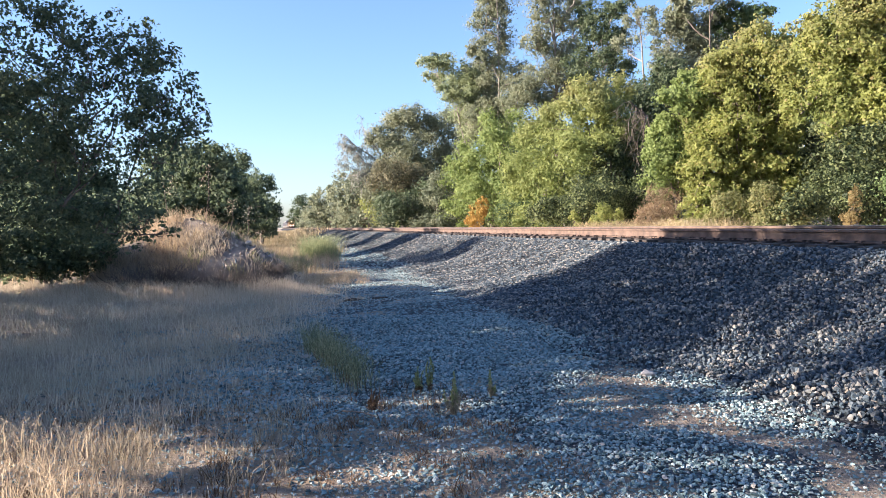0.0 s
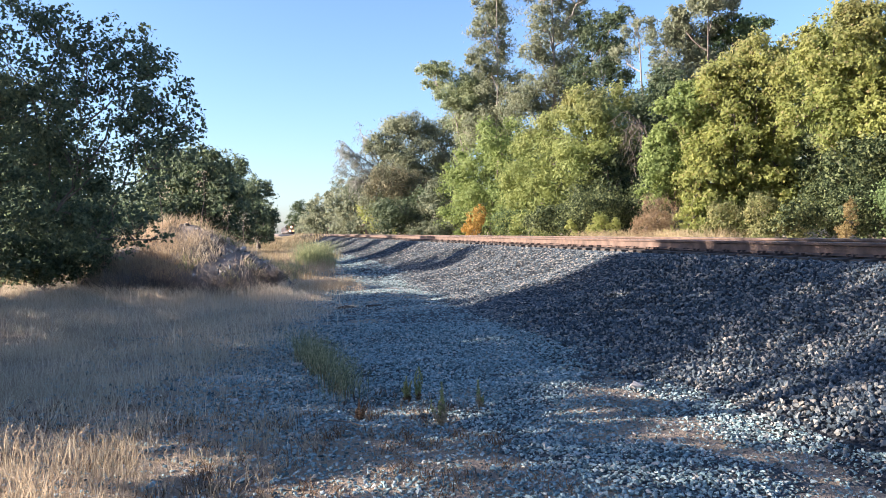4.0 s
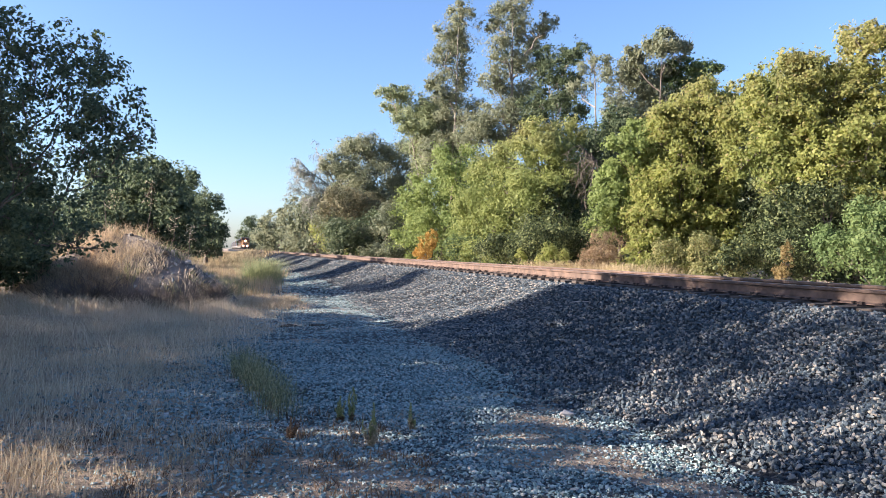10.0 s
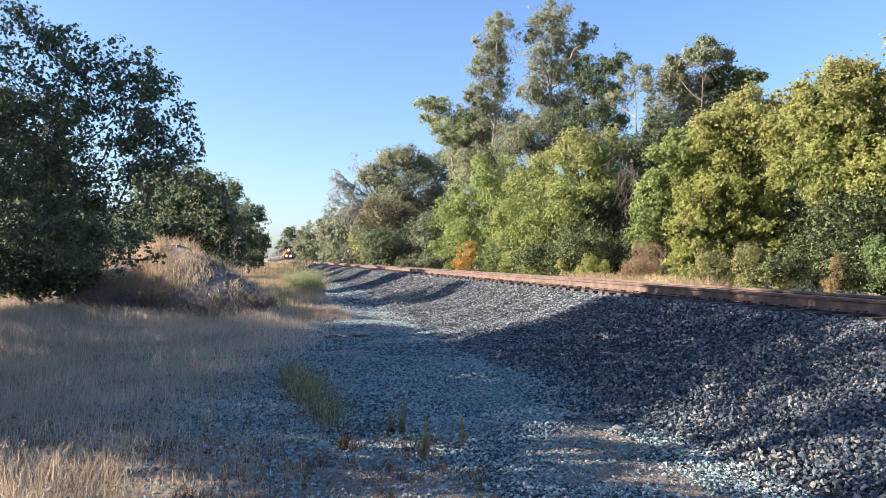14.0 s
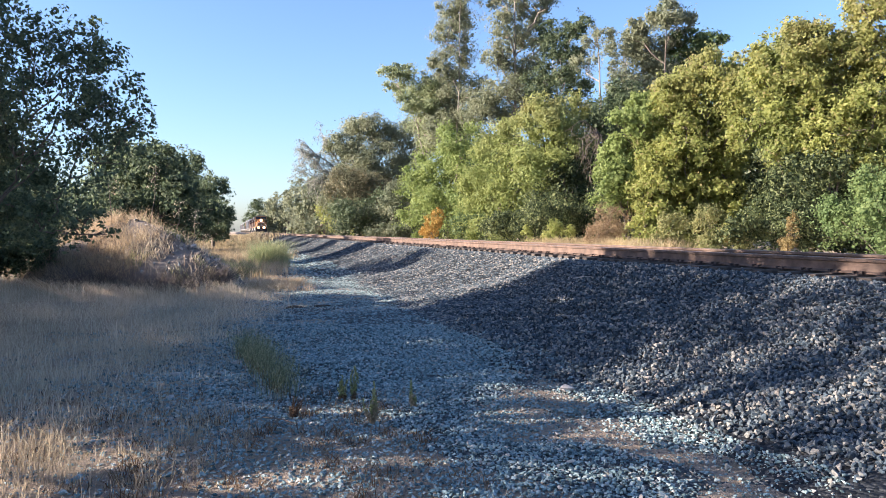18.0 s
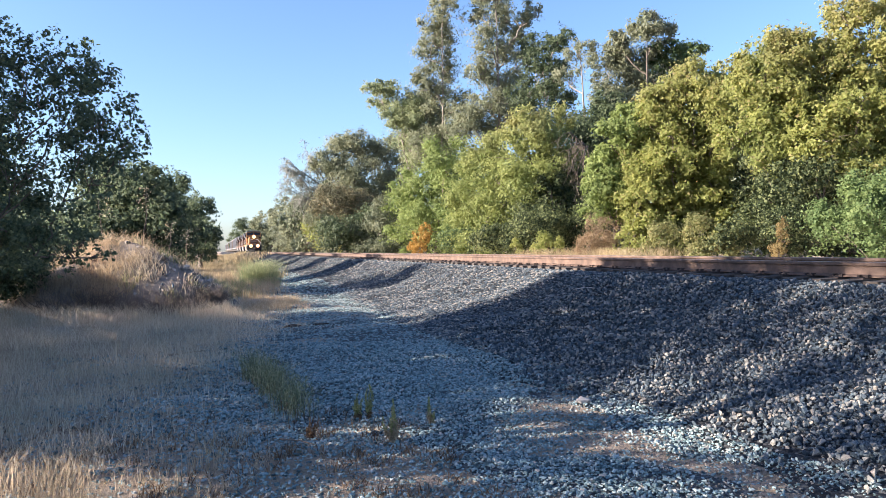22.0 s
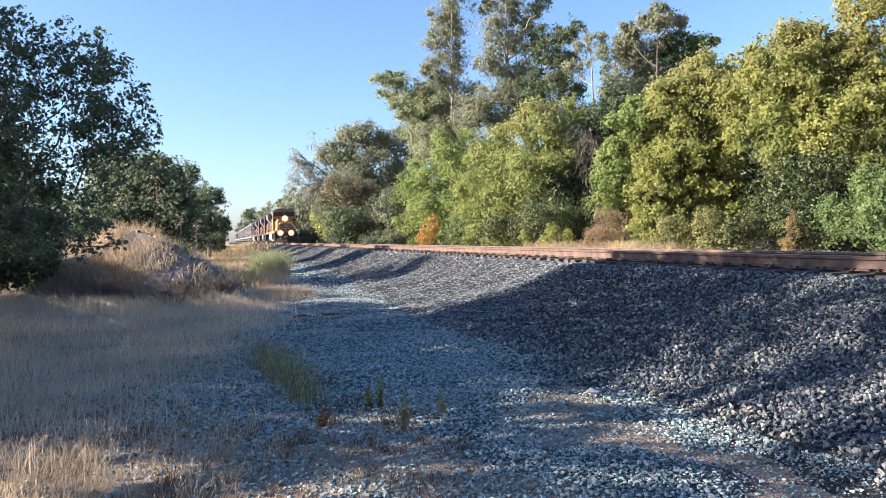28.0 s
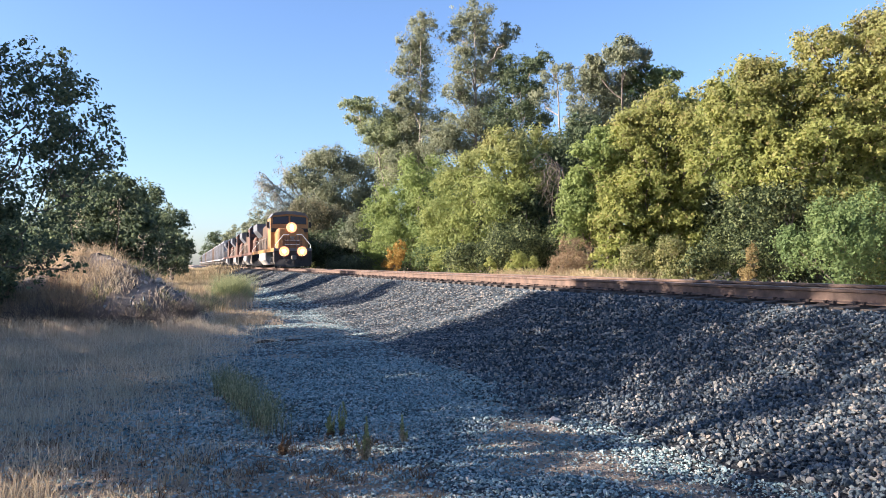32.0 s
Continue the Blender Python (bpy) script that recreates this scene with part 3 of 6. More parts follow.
WEED_2 = [(18.2, 45.3, 1.4, 0.39, 0.54)]
PALE_LOW = [[(18.6, 29.2, 1.7, 0.62, 0.8), (18.3, 29.5, 1.0, 0.6, 0.6)], [(19.3, 27.9, 1.9, 0.6, 0.8), (19.7, 27.6, 1.2, 0.62, 0.6), (19.2, 27.7, 0.9, 0.5, 0.5)], [(20.7, 27.3, 1.6, 0.55, 0.65), (20.5, 27.2, 0.9, 0.6, 0.5)]]
WEED_3 = [(20.0, 23.6, 1.7, 0.2, 0.65), (20.3, 24.4, 1.0, 0.26, 0.35), (20.0, 23.8, 1.0, 0.28, 0.4)]
FAR_1 = [(19.2, 386.7, 5.2, 4.44, 6.1), (14.0, 391.8, 9.4, 5.6, 8.4), (8.7, 396.9, 6.6, 2.82, 5.65)]
FAR_2 = [(14.6, 233.2, 7.6, 4.03, 6.4), (12.6, 236.0, 3.8, 3.39, 3.39), (16.8, 236.9, 2.1, 4.1, 3.08), (19.0, 228.0, 8.6, 4.0, 5.6)]
FAR_3 = [(14.9, 172.5, 7.6, 3.25, 5.0), (17.6, 177.2, 4.6, 3.09, 4.12), (16.3, 183.1, 2.0, 3.72, 2.39), (19.2, 171.0, 8.6, 3.4, 5.0)]
FAR_4 = [(15.1, 137.1, 6.6, 2.4, 3.4), (16.6, 141.1, 3.5, 2.27, 3.09), (16.1, 145.6, 1.7, 2.76, 1.91), (18.6, 138.0, 8.0, 2.8, 4.0)]
LEFT_NEAR = [(-2.1, 14.2, 1.8, 0.25, 0.19), (-3.1, 14.9, 1.7, 0.49, 0.36), (-1.9, 15.0, 1.6, 0.16, 0.12), (-3.8, 14.9, 1.8, 0.78, 0.41), (-2.5, 15.0, 1.5, 0.4, 0.25), (-2.9, 14.5, 4.7, 0.57, 0.57), (-2.4, 14.7, 5.1, 0.41, 0.39), (-2.5, 15.2, 4.3, 0.76, 0.71), (-1.7, 14.3, 3.9, 0.51, 0.53), (-1.4, 14.7, 3.6, 0.32, 0.36), (-3.2, 14.5, 3.7, 0.77, 0.77), (-3.0, 14.9, 2.9, 0.99, 0.79), (-1.9, 15.0, 3.1, 0.61, 0.56)]
LEFT_NEAR += [(-2.5, 14.6, 2.2, 0.78, 0.53), (-3.4, 15.2, 2.0, 0.8, 0.6), (-4.0, 14.8, 4.6, 0.86, 0.86), (-4.3, 15.3, 2.7, 1.09, 1.09), (-4.3, 15.7, 3.7, 0.81, 0.81), (-4.9, 15.3, 4.1, 1.07, 1.17), (-5.1, 15.7, 5.4, 1.0, 1.0), (-3.6, 14.7, 5.3, 0.48, 0.38), (-2.7, 14.8, 4.7, 0.44, 0.44), (-2.1, 15.1, 4.6, 0.46, 0.46), (-2.1, 14.4, 3.6, 0.58, 0.44), (-1.6, 14.7, 3.4, 0.45, 0.4), (-2.6, 14.4, 3.4, 0.57, 0.48), (-3.6, 15.1, 4.5, 0.54, 0.59)]
LOW_BUSH = [(-5.7, 21.0, 1.4, 0.81, 0.61), (-4.8, 21.3, 1.2, 0.63, 0.49), (-4.2, 21.7, 1.0, 0.46, 0.35), (-6.6, 21.5, 1.6, 0.83, 0.83), (-5.2, 21.7, 0.8, 0.78, 0.36), (-5.9, 21.0, 0.8, 0.81, 0.38), (-7.0, 21.9, 0.9, 0.84, 0.42)]
LEFT_2 = [(-4.8, 39.9, 2.2, 1.63, 1.36), (-3.1, 40.6, 2.0, 1.4, 1.12), (-5.4, 42.4, 4.8, 1.44, 1.73), (-3.4, 40.1, 4.8, 1.32, 1.16), (-4.2, 41.5, 3.4, 1.7, 1.7), (-2.5, 39.2, 2.9, 1.22, 1.36)]
LEFT_3 = [(-2.9, 51.5, 1.9, 1.43, 1.07), (-1.6, 52.6, 2.4, 1.1, 1.47), (-2.6, 54.5, 5.3, 1.44, 1.59), (-2.3, 52.0, 3.2, 1.81, 1.81)]
LEFT_4 = [(-0.6, 62.9, 1.7, 0.8, 0.8), (-1.6, 65.1, 1.5, 1.37, 0.82), (-1.4, 67.0, 4.3, 1.41, 2.12), (-0.6, 63.9, 2.9, 0.9, 1.44), (-1.8, 66.2, 2.4, 1.85, 1.39)]


# ground, embankment and track
RAIL_TOP, TRACK_X = 1.25, 8.72
BANK = [(3.0, -0.26), (3.5, -0.04), (3.9, 0.03), (4.4, 0.1), (5.0, 0.205), (5.6, 0.365), (6.2, 0.59), (6.7, 0.83), (7.0, 0.95), (7.3, 0.98), (7.62, 0.958), (7.9, 1.005), (9.55, 1.005), (9.85, 0.96), (10.05, 1.005), (10.4, 0.95), (13.2, 0.15), (13.9, -0.12)]


def ripple(x, y, k):
    return np.sin(1.7 * k * x + 0.9 * np.sin(1.3 * k * y)) * np.sin(1.9 * k * y + 1.1 * np.sin(1.1 * k * x))


def ground_z(x, y):
    x, y = np.asarray(x, float), np.asarray(y, float)
    near = np.exp(-((y - 10) / 60) ** 2)
    z = near * (0.035 * ripple(x, y, 0.8) + 0.015 * ripple(x + 3, y, 2.6))
    z = z + 0.12 * np.clip((x - 12) / 3, 0, 1) + 0.25 * np.clip((-2.0 - x) / 6, 0, 1) * near
    return z - 0.06 * np.clip((x - 2.8) / 1.0, 0, 1) * np.clip((14.0 - x) / 1.0, 0, 1)


def bank_z(x, y):
    x, y = np.asarray(x, float), np.asarray(y, float)
    toe = 0.25 * np.sin(y * 0.21 + 0.6) + 0.12 * np.sin(y * 0.83) - 0.55 * np.exp(-((y - 6.0) / 2.4) ** 2)
    shift = np.clip((7.0 - x) / 3.0, 0, 1) * toe
    z = np.interp(x + shift, [p[0] for p in BANK], [p[1] for p in BANK])
    slope = np.clip((x - 3.4) / 1.0, 0, 1) * np.clip((7.2 - x) / 0.8, 0, 1)
    return z + slope * (0.05 * ripple(x, y, 0.9) + 0.02 * ripple(x, y, 3.1))


def surface(x, y):
    return np.maximum(ground_z(x, y), bank_z(x, y))


def sheet(name, xs, ys, height, material):
    gx, gy = np.meshgrid(xs, ys)
    v = np.stack([gx, gy, height(gx, gy)], -1).reshape(-1, 3)
    nx = len(xs)
    j, i = np.meshgrid(np.arange(len(ys) - 1), np.arange(nx - 1), indexing="ij")
    a = j * nx + i
    return mesh_of(name, v, np.stack([a, a + 1, a + nx + 1, a + nx], -1).reshape(-1, 4), material, True)


FAR = [100, 140, 200, 300, 500, 900, 1700, 3400]
xs = np.r_[[-3400, -1500, -700, -300, -150, -80, -50, -30, -20, -14], np.arange(-10, 15, 0.25), [18, 24, 32, 45, 70], FAR]
ys = np.r_[[-3400, -1500, -600, -250, -120, -60, -30, -15, -8], np.arange(-4, 34, 0.25), np.arange(34, 62, 1.0), [66, 74, 84], FAR]
ground = tagged(new("ground", sheet("ground", xs, ys, ground_z, SOIL)), "dry tan soil with grit, straw litter and bare patches", "ground", kind="structure")
ys = np.r_[[-300, -100, -40, -20, -10], np.arange(-5, 30, 0.2), np.arange(30, 70, 0.6), [80, 100, 140, 200, 300, 500, 900]]
embankment = tagged(new("embankment", sheet("embankment", np.arange(2.9, 14.0, 0.15), ys, bank_z, BALLAST_BED_SHADED)), "sloping railway embankment of dark grey crushed stone ballast", "embankment", kind="structure")
xs, ys = np.arange(0.0, 4.3, 0.15), np.r_[np.arange(-30, 2.5, 0.5), np.arange(2.5, 30, 0.25), np.arange(30, 80, 1.0)]


def toe_line(y):
    return 3.35 - 0.3 * np.exp(-((y - 5.7) / 1.1) ** 2) + 0.12 * np.sin(1.9 * y) + 0.06 * np.sin(4.3 * y + 1)


def gravel_z(x, y):
    left = np.interp(y, [2.5, 6, 10, 16, 25, 80], [0.9, 0.5, 0.75, 1.1, 1.7, 2.4]) + 0.2 * ripple(x, y, 1.3)
    bare = 0.05 * ripple(x + 1.3, y, 1.05) - 0.09 * np.clip((7.0 - y) / 1.2, 0, 1) * np.clip((1.9 - x) / 0.7, 0, 1) - 0.12 * np.exp(-((x - toe_line(y)) / 0.45) ** 2) * np.clip((9.0 - y) / 1.6, 0, 1) * np.clip(0.6 + 0.75 * ripple(x, y, 2.2), 0, 1)
    return ground_z(x, y) + np.where(x < left, -0.05, 0.012 + bare * 0.5 * np.clip((y - 2.2) / 1.2, 0.15, 1)) - 0.03 * (y > 79)


gravel_bed = tagged(new("gravel_bed", sheet("gravel_bed", xs, ys, gravel_z, GRAVEL_BED_SHADED)), "packed blue-grey gravel strip along the foot of the embankment", "gravel", kind="structure")

track = thing("railway_track", "single railway track, rusty steel rails on dark timber ties", "railway", kind="structure")
RAIL = [(-0.076, 0), (0.076, 0), (0.076, 0.012), (0.012, 0.03), (0.009, 0.135), (0.036, 0.148), (0.038, 0.182), (0.03, 0.189), (-0.03, 0.189), (-0.038, 0.182), (-0.036, 0.148), (-0.009, 0.135), (-0.012, 0.03), (-0.076, 0.012)]
for side in (-0.757, 0.757):
    bm = extrude([(TRACK_X + side + x, RAIL_TOP - 0.191 + z) for x, z in RAIL], -80, 900)
    rail = part("rail", bm, RUST, track, "rust-brown steel rail")
    part("running_surface", extrude([(TRACK_X + side - 0.029, RAIL_TOP - 0.004), (TRACK_X + side + 0.029, RAIL_TOP - 0.004), (TRACK_X + side + 0.024, RAIL_TOP), (TRACK_X + side - 0.024, RAIL_TOP)], -80, 900), RAIL_HEAD, rail, "polished rail head")
tie_mesh = bpy.data.meshes.new("tie")
bm = box(-1.24, 1.24, -0.115, 0.115, -0.18, 0, 0.012)
bm.to_mesh(tie_mesh)
bm.free()
tie_mesh.materials.append(TIE_WOOD)
plate_mesh = bpy.data.meshes.new("tie_plate")
bm = box(-0.2, 0.2, -0.1, 0.1, 0, 0.02)
for sx in (-1, 1):
    for sy in (-0.065, 0.065):
        box(sx * 0.092 - 0.016, sx * 0.092 + 0.016, sy - 0.014, sy + 0.014, 0.02, 0.05, bm=bm)
        box(sx * 0.085 - 0.026, sx * 0.085 + 0.026, sy - 0.018, sy + 0.018, 0.044, 0.058, bm=bm)
bm.to_mesh(plate_mesh)
bm.free()
plate_mesh.materials.append(DARK_RUST)
for k in range(190):
    y = -4 + 0.495 * k + random.uniform(-0.03, 0.03)
    tie = part("tie", tie_mesh, TIE_WOOD, track)
    tie.location = (TRACK_X + random.uniform(-0.05, 0.05), y, RAIL_TOP - 0.209)
    tie.rotation_euler = (0, 0, random.uniform(-0.012, 0.012))
    for side in (-0.757, 0.757):
        plate = part("tie_plate", plate_mesh, DARK_RUST, tie)
        plate.location = (side + random.uniform(-0.02, 0.02), random.uniform(-0.02, 0.02), random.uniform(-0.012, 0.0))


# stones
def cube_stone(seed):
    r = np.random.default_rng(seed)
    v = np.array([[x, y, z] for x in (-1, 1) for y in (-1, 1) for z in (-1, 1)], float)
    v = v * r.uniform(0.45, 1.0, (8, 3)) * [0.56, 0.47, 0.38]
    return v, np.array([[0, 1, 3, 2], [4, 6, 7, 5], [0, 4, 5, 1], [2, 3, 7, 6], [0, 2, 6, 4], [1, 5, 7, 3]])


def ico_stone(seed):
    r = np.random.default_rng(seed)
    bm = bmesh.new()
    bmesh.ops.create_icosphere(bm, subdivisions=1, radius=0.5)
    v = np.array([x.co[:] for x in bm.verts])
    f = np.array([[x.index for x in face.verts] for face in bm.faces])
    bm.free()
    v *= r.uniform(0.7, 1.15, (len(v), 1)) * [1.2, 0.95, 0.66]
    v += r.normal(0, 0.05, v.shape)
    return v, f


def scatter(places, sizes, shapes, flat=0.72):
    """Many stones in one set of points and faces."""
    n = len(places)
    q = rng.normal(0, 1, (n, 4))
    q /= np.linalg.norm(q, axis=1)[:, None]
    w, x, y, z = q.T
    turn = np.stack([1 - 2 * (y * y + z * z), 2 * (x * y - z * w), 2 * (x * z + y * w), 2 * (x * y + z * w), 1 - 2 * (x * x + z * z), 2 * (y * z - x * w), 2 * (x * z - y * w), 2 * (y * z + x * w), 1 - 2 * (x * x + y * y)], -1).reshape(n, 3, 3)
    which = rng.integers(0, len(shapes), n)
    sets = []
    for k, (v, f) in enumerate(shapes):
        own = np.nonzero(which == k)[0]
        if not len(own):
            continue
        p = np.einsum("nij,vj->nvi", turn[own], v) * [1.0, 1.0, flat] * sizes[own][:, None, None] + places[own][:, None]
        sets.append((p.reshape(-1, 3), (f[None] + (np.arange(len(own)) * len(v))[:, None, None]).reshape(-1, f.shape[1])))
    return joined(sets)


def shard_stone(seed):
    r = np.random.default_rng(seed)
    v = np.array([[1, 0, 0], [-1, 0, 0], [0, 1, 0], [0, -1, 0], [0, 0, 1], [0, 0, -1]], float)
    v = v * r.uniform(0.5, 0.68, (6, 1)) * [1.1, 0.9, 0.78] + r.normal(0, 0.09, (6, 3))
    return v, np.array([[0, 2, 4], [2, 1, 4], [1, 3, 4], [3, 0, 4], [2, 0, 5], [1, 2, 5], [3, 1, 5], [0, 3, 5]])


def hull_stone(seed):
    """An angular stone: the hull of a few points."""
    r = np.random.default_rng(seed)
    q = r.normal(0, 1, (9, 3))
    q /= np.linalg.norm(q, axis=1)[:, None]
    bm = bmesh.new()
    for x in q * r.uniform(0.85, 1.1, (9, 1)) * np.array([0.66, 0.54, 0.44]) * r.uniform(0.85, 1.15, 3):
        bm.verts.new(x)
    bmesh.ops.convex_hull(bm, input=bm.verts[:])
    bmesh.ops.delete(bm, geom=[x for x in bm.verts if not x.link_faces], context="VERTS")
    bmesh.ops.triangulate(bm, faces=bm.faces[:])
    bm.verts.index_update()
    v, f = np.array([x.co[:] for x in bm.verts]), np.array([[x.index for x in face.verts] for face in bm.faces])
    bm.free()
    return v, f


HULLS = [hull_stone(k) for k in range(16)]
CUBES = [cube_stone(k) for k in range(12)]
SHARDS = [shard_stone(k) for k in range(14)]


def strewn(x0, x1, y0, y1, density):
    n = int((x1 - x0) * (y1 - y0) * density)
    return np.stack([rng.uniform(x0, x1, n), rng.uniform(y0, y1, n)], -1)


def gravel_keep(p):
    """How likely a stone of the gravel strip is to lie at a place."""
    x, y = p.T
    left = np.interp(y, [2.5, 6, 10, 13, 16, 25, 80], [0.2, -0.55, -0.25, 0.1, 0.7, 1.5, 2.2])
    k = 1 / (1 + np.exp(-(x - left) / 0.33))
    k = 0.10 * (x > -2.5) + 0.9 * k
    dirt = 1.6 * np.exp(-((x - toe_line(y)) / 0.52) ** 2) * np.clip((9.0 - y) / 1.6, 0, 1) * (0.7 + 0.45 * ripple(x, y, 2.2)) + np.clip((7.0 - y) / 1.2, 0, 1) * np.clip((2.0 - x) / 0.6, 0, 1) * (0.72 + 0.4 * ripple(x, y, 1.7)) + np.clip(ripple(x + 1.3, y, 1.05) - 0.45, 0, 1) * (y < 8)
    return k * np.clip(1 - 0.95 * dirt, np.where(x < 2, 0.2, 0.06), 1)


def stone_field(name, label, p, low, high, shapes, material, sink=0.15, flat=0.72):
    size = rng.uniform(low, high, len(p)) * rng.choice([0.75, 1.0, 1.25], len(p))
    z = np.maximum(surface(p[:, 0], p[:, 1]), np.where((p[:, 0] > 0) & (p[:, 0] < 4.2) & (p[:, 1] > 2.5), gravel_z(p[:, 0], p[:, 1]), -1)) + size * rng.uniform(*np.broadcast_to(sink, 2), len(p))
    v, f = scatter(np.c_[p, z], size, shapes, flat)
    return tagged(new(name, mesh_of(name, v, f, material)), label, "gravel", kind="stuff")


p = strewn(-3.0, 3.9, 3.6, 7.5, 450)
stone_field("fine_gravel", "fine grey grit and pebbles on dry soil", p[rng.random(len(p)) < 0.75], 0.012, 0.026, SHARDS, GRAVEL)
p = strewn(2.75, 3.9, 4.0, 8.8, 420)
stone_field("fine_gravel", "fine grit on bare soil at the foot of the embankment", p, 0.008, 0.02, SHARDS, DIRT_GRIT, 0.2)
p = strewn(0.0, 4.0, 3.8, 8.0, 1750)
stone_field("gravel_stones", "loose blue-grey crushed gravel", p[rng.random(len(p)) < gravel_keep(p)], 0.016, 0.034, HULLS, GRAVEL, (0.05, 0.5))
p = strewn(-2.6, 4.1, 5.0, 13, 1250)
p = p[(p[:, 1] > 7.5) | (p[:, 0] < 0.3)]
stone_field("gravel_stones", "loose blue-grey crushed gravel", p[rng.random(len(p)) < gravel_keep(p)], 0.021, 0.042, SHARDS, GRAVEL, (0.05, 0.45))
p = strewn(-1.5, 4.1, 13, 26, 330)
stone_field("gravel_stones", "loose blue-grey crushed gravel", p[rng.random(len(p)) < gravel_keep(p)], 0.032, 0.055, SHARDS, GRAVEL, 0.08, 0.42)
p = strewn(-1.0, 4.6, 26, 60, 45)
stone_field("gravel_stones", "loose blue-grey crushed gravel", p[rng.random(len(p)) < gravel_keep(p)], 0.05, 0.09, CUBES, GRAVEL)
p = strewn(3.5, 7.42, 3.8, 6.6, 2000)
p = p[rng.random(len(p)) < np.clip((p[:, 0] - 3.85 - 0.2 * ripple(p[:, 0], p[:, 1], 1.8)) / 0.6, 0.03, 1)]
stone_field("ballast_stones", "dark grey crushed railway ballast", p, 0.025, 0.045, HULLS, BALLAST, (-0.2, 1.0), 0.95)
p = strewn(3.5, 7.42, 6.6, 9, 1950)
p = p[rng.random(len(p)) < np.clip((p[:, 0] - 3.7 - 0.15 * ripple(p[:, 0], p[:, 1], 1.8)) / 0.5, np.clip((p[:, 1] - 7.4) / 1.2, 0.05, 0.6), 1)]
stone_field("ballast_stones", "dark grey crushed railway ballast", p, 0.025, 0.045, HULLS, BALLAST, (-0.2, 1.0), 0.95)
p = strewn(3.7, 7.42, 9, 13, 880)
stone_field("ballast_stones", "dark grey crushed railway ballast", p, 0.03, 0.055, HULLS, BALLAST, (-0.1, 0.8), 0.9)
p = strewn(3.7, 7.42, 13, 17, 800)
stone_field("ballast_stones", "dark grey crushed railway ballast", p, 0.034, 0.058, SHARDS, BALLAST, (0.0, 0.3), 0.6)
p = strewn(3.9, 7.42, 17, 32, 430)
stone_field("ballast_stones", "grey crushed railway ballast", p, 0.036, 0.064, SHARDS, BALLAST, (0.0, 0.25), 0.5)
p = strewn(7.36, 7.85, 3, 22, 330)
stone_field("ballast_stones", "grey crushed railway ballast along the rail", p, 0.03, 0.05, SHARDS, BALLAST, (-0.4, 0.1))
p = strewn(4.0, 7.42, 32, 75, 90)
stone_field("ballast_stones", "grey crushed railway ballast", p, 0.055, 0.1, SHARDS, BALLAST, 0.1, 0.5)
p = strewn(7.42, 8.9, 2, 26, 110)
stone_field("ballast_stones", "grey crushed railway ballast between the ties", p, 0.045, 0.075, CUBES, BALLAST, 0.0)
p = strewn(0.3, 4.1, -9, 3.2, 70)
stone_field("gravel_stones", "loose blue-grey crushed gravel", p, 0.035, 0.06, CUBES, GRAVEL)
p = strewn(3.5, 7.42, -9, 3.2, 140)
stone_field("ballast_stones", "dark grey crushed railway ballast", p, 0.05, 0.08, CUBES, BALLAST, (0.0, 0.4))
near_ballast = [mesh_of("ballast_stone", v, f, BALLAST) for v, f in HULLS]
p = strewn(3.8, 6.4, 4.0, 6.2, 56)[:300]
for x, y in p:
    ob = part("ballast_stone", near_ballast[rng.integers(16)], BALLAST, embankment)
    s = rng.uniform(0.036, 0.06)
    ob.location = (x, y, float(bank_z(x, y)) + s * 0.55)
    ob.rotation_euler = rng.uniform(0, 6.28, 3)
    ob.scale = (s, s, s)
near_stones = []
for v, f in HULLS:
    near_stones.append(mesh_of("gravel_stone", v, f, GRAVEL))
p = strewn(-1.6, 4.0, 3.5, 4.9, 130)
p = p[rng.random(len(p)) < np.clip(gravel_keep(p) * 1.3, 0.12, 1)][:300]
for x, y in p:
    ob = part("gravel_stone", near_stones[rng.integers(16)], GRAVEL, gravel_bed)
    s = rng.uniform(0.02, 0.04)
    ob.location = (x, y, float(ground_z(x, y)) + s * 0.15)
    ob.rotation_euler = rng.uniform(0, 6.28, 3)
    ob.scale = (s, s, s)


# trees
def foot_of(lobes, z=0.1):
    a = np.asarray(lobes, float)
    return (a[:, 0].mean(), a[:, 1].mean(), z)


RIGHT = "trees along the far side of the track"
tree("tree", "broad tree with yellow-green leaves turning brown at the tips", "tree", YELLOW_TREE_A, foot_of(YELLOW_TREE_A), LEAF_YELLOW, BARK, (0.145, 0.11), 0.85, 0.2, RIGHT, 0.18, sub=7, thin=0.75, tri=True, knob=(0.24, 0.44), hollow=0.5)
tree("bush", "dark green lower lobes of the yellowing trees, shade put into the leaf colour", "bush", SHADED_LOBES_A, foot_of(SHADED_LOBES_A), LEAF_SHADE_TONE, BARK, (0.14, 0.105), 0.85, 0.14, RIGHT, 0.25, sub=9, thin=0.5, tri=True, knob=(0.14, 0.28))
tree("tree", "rounded tree with yellow-green and brownish leaves", "tree", YELLOW_TREE_B, foot_of(YELLOW_TREE_B), LEAF_YELLOW, BARK, (0.15, 0.115), 0.85, 0.18, RIGHT, 0.18, sub=7, thin=0.75, tri=True, knob=(0.24, 0.44), hollow=0.5)
tree("tree", "young fresh green tree beside the yellowing one", "tree", FRESH_B, foot_of(FRESH_B), LEAF_GREEN, BARK, (0.15, 0.115), 1.0, 0.12, RIGHT, 0.16, sub=7, thin=0.6, tri=True, knob=(0.24, 0.44), hollow=0.5)
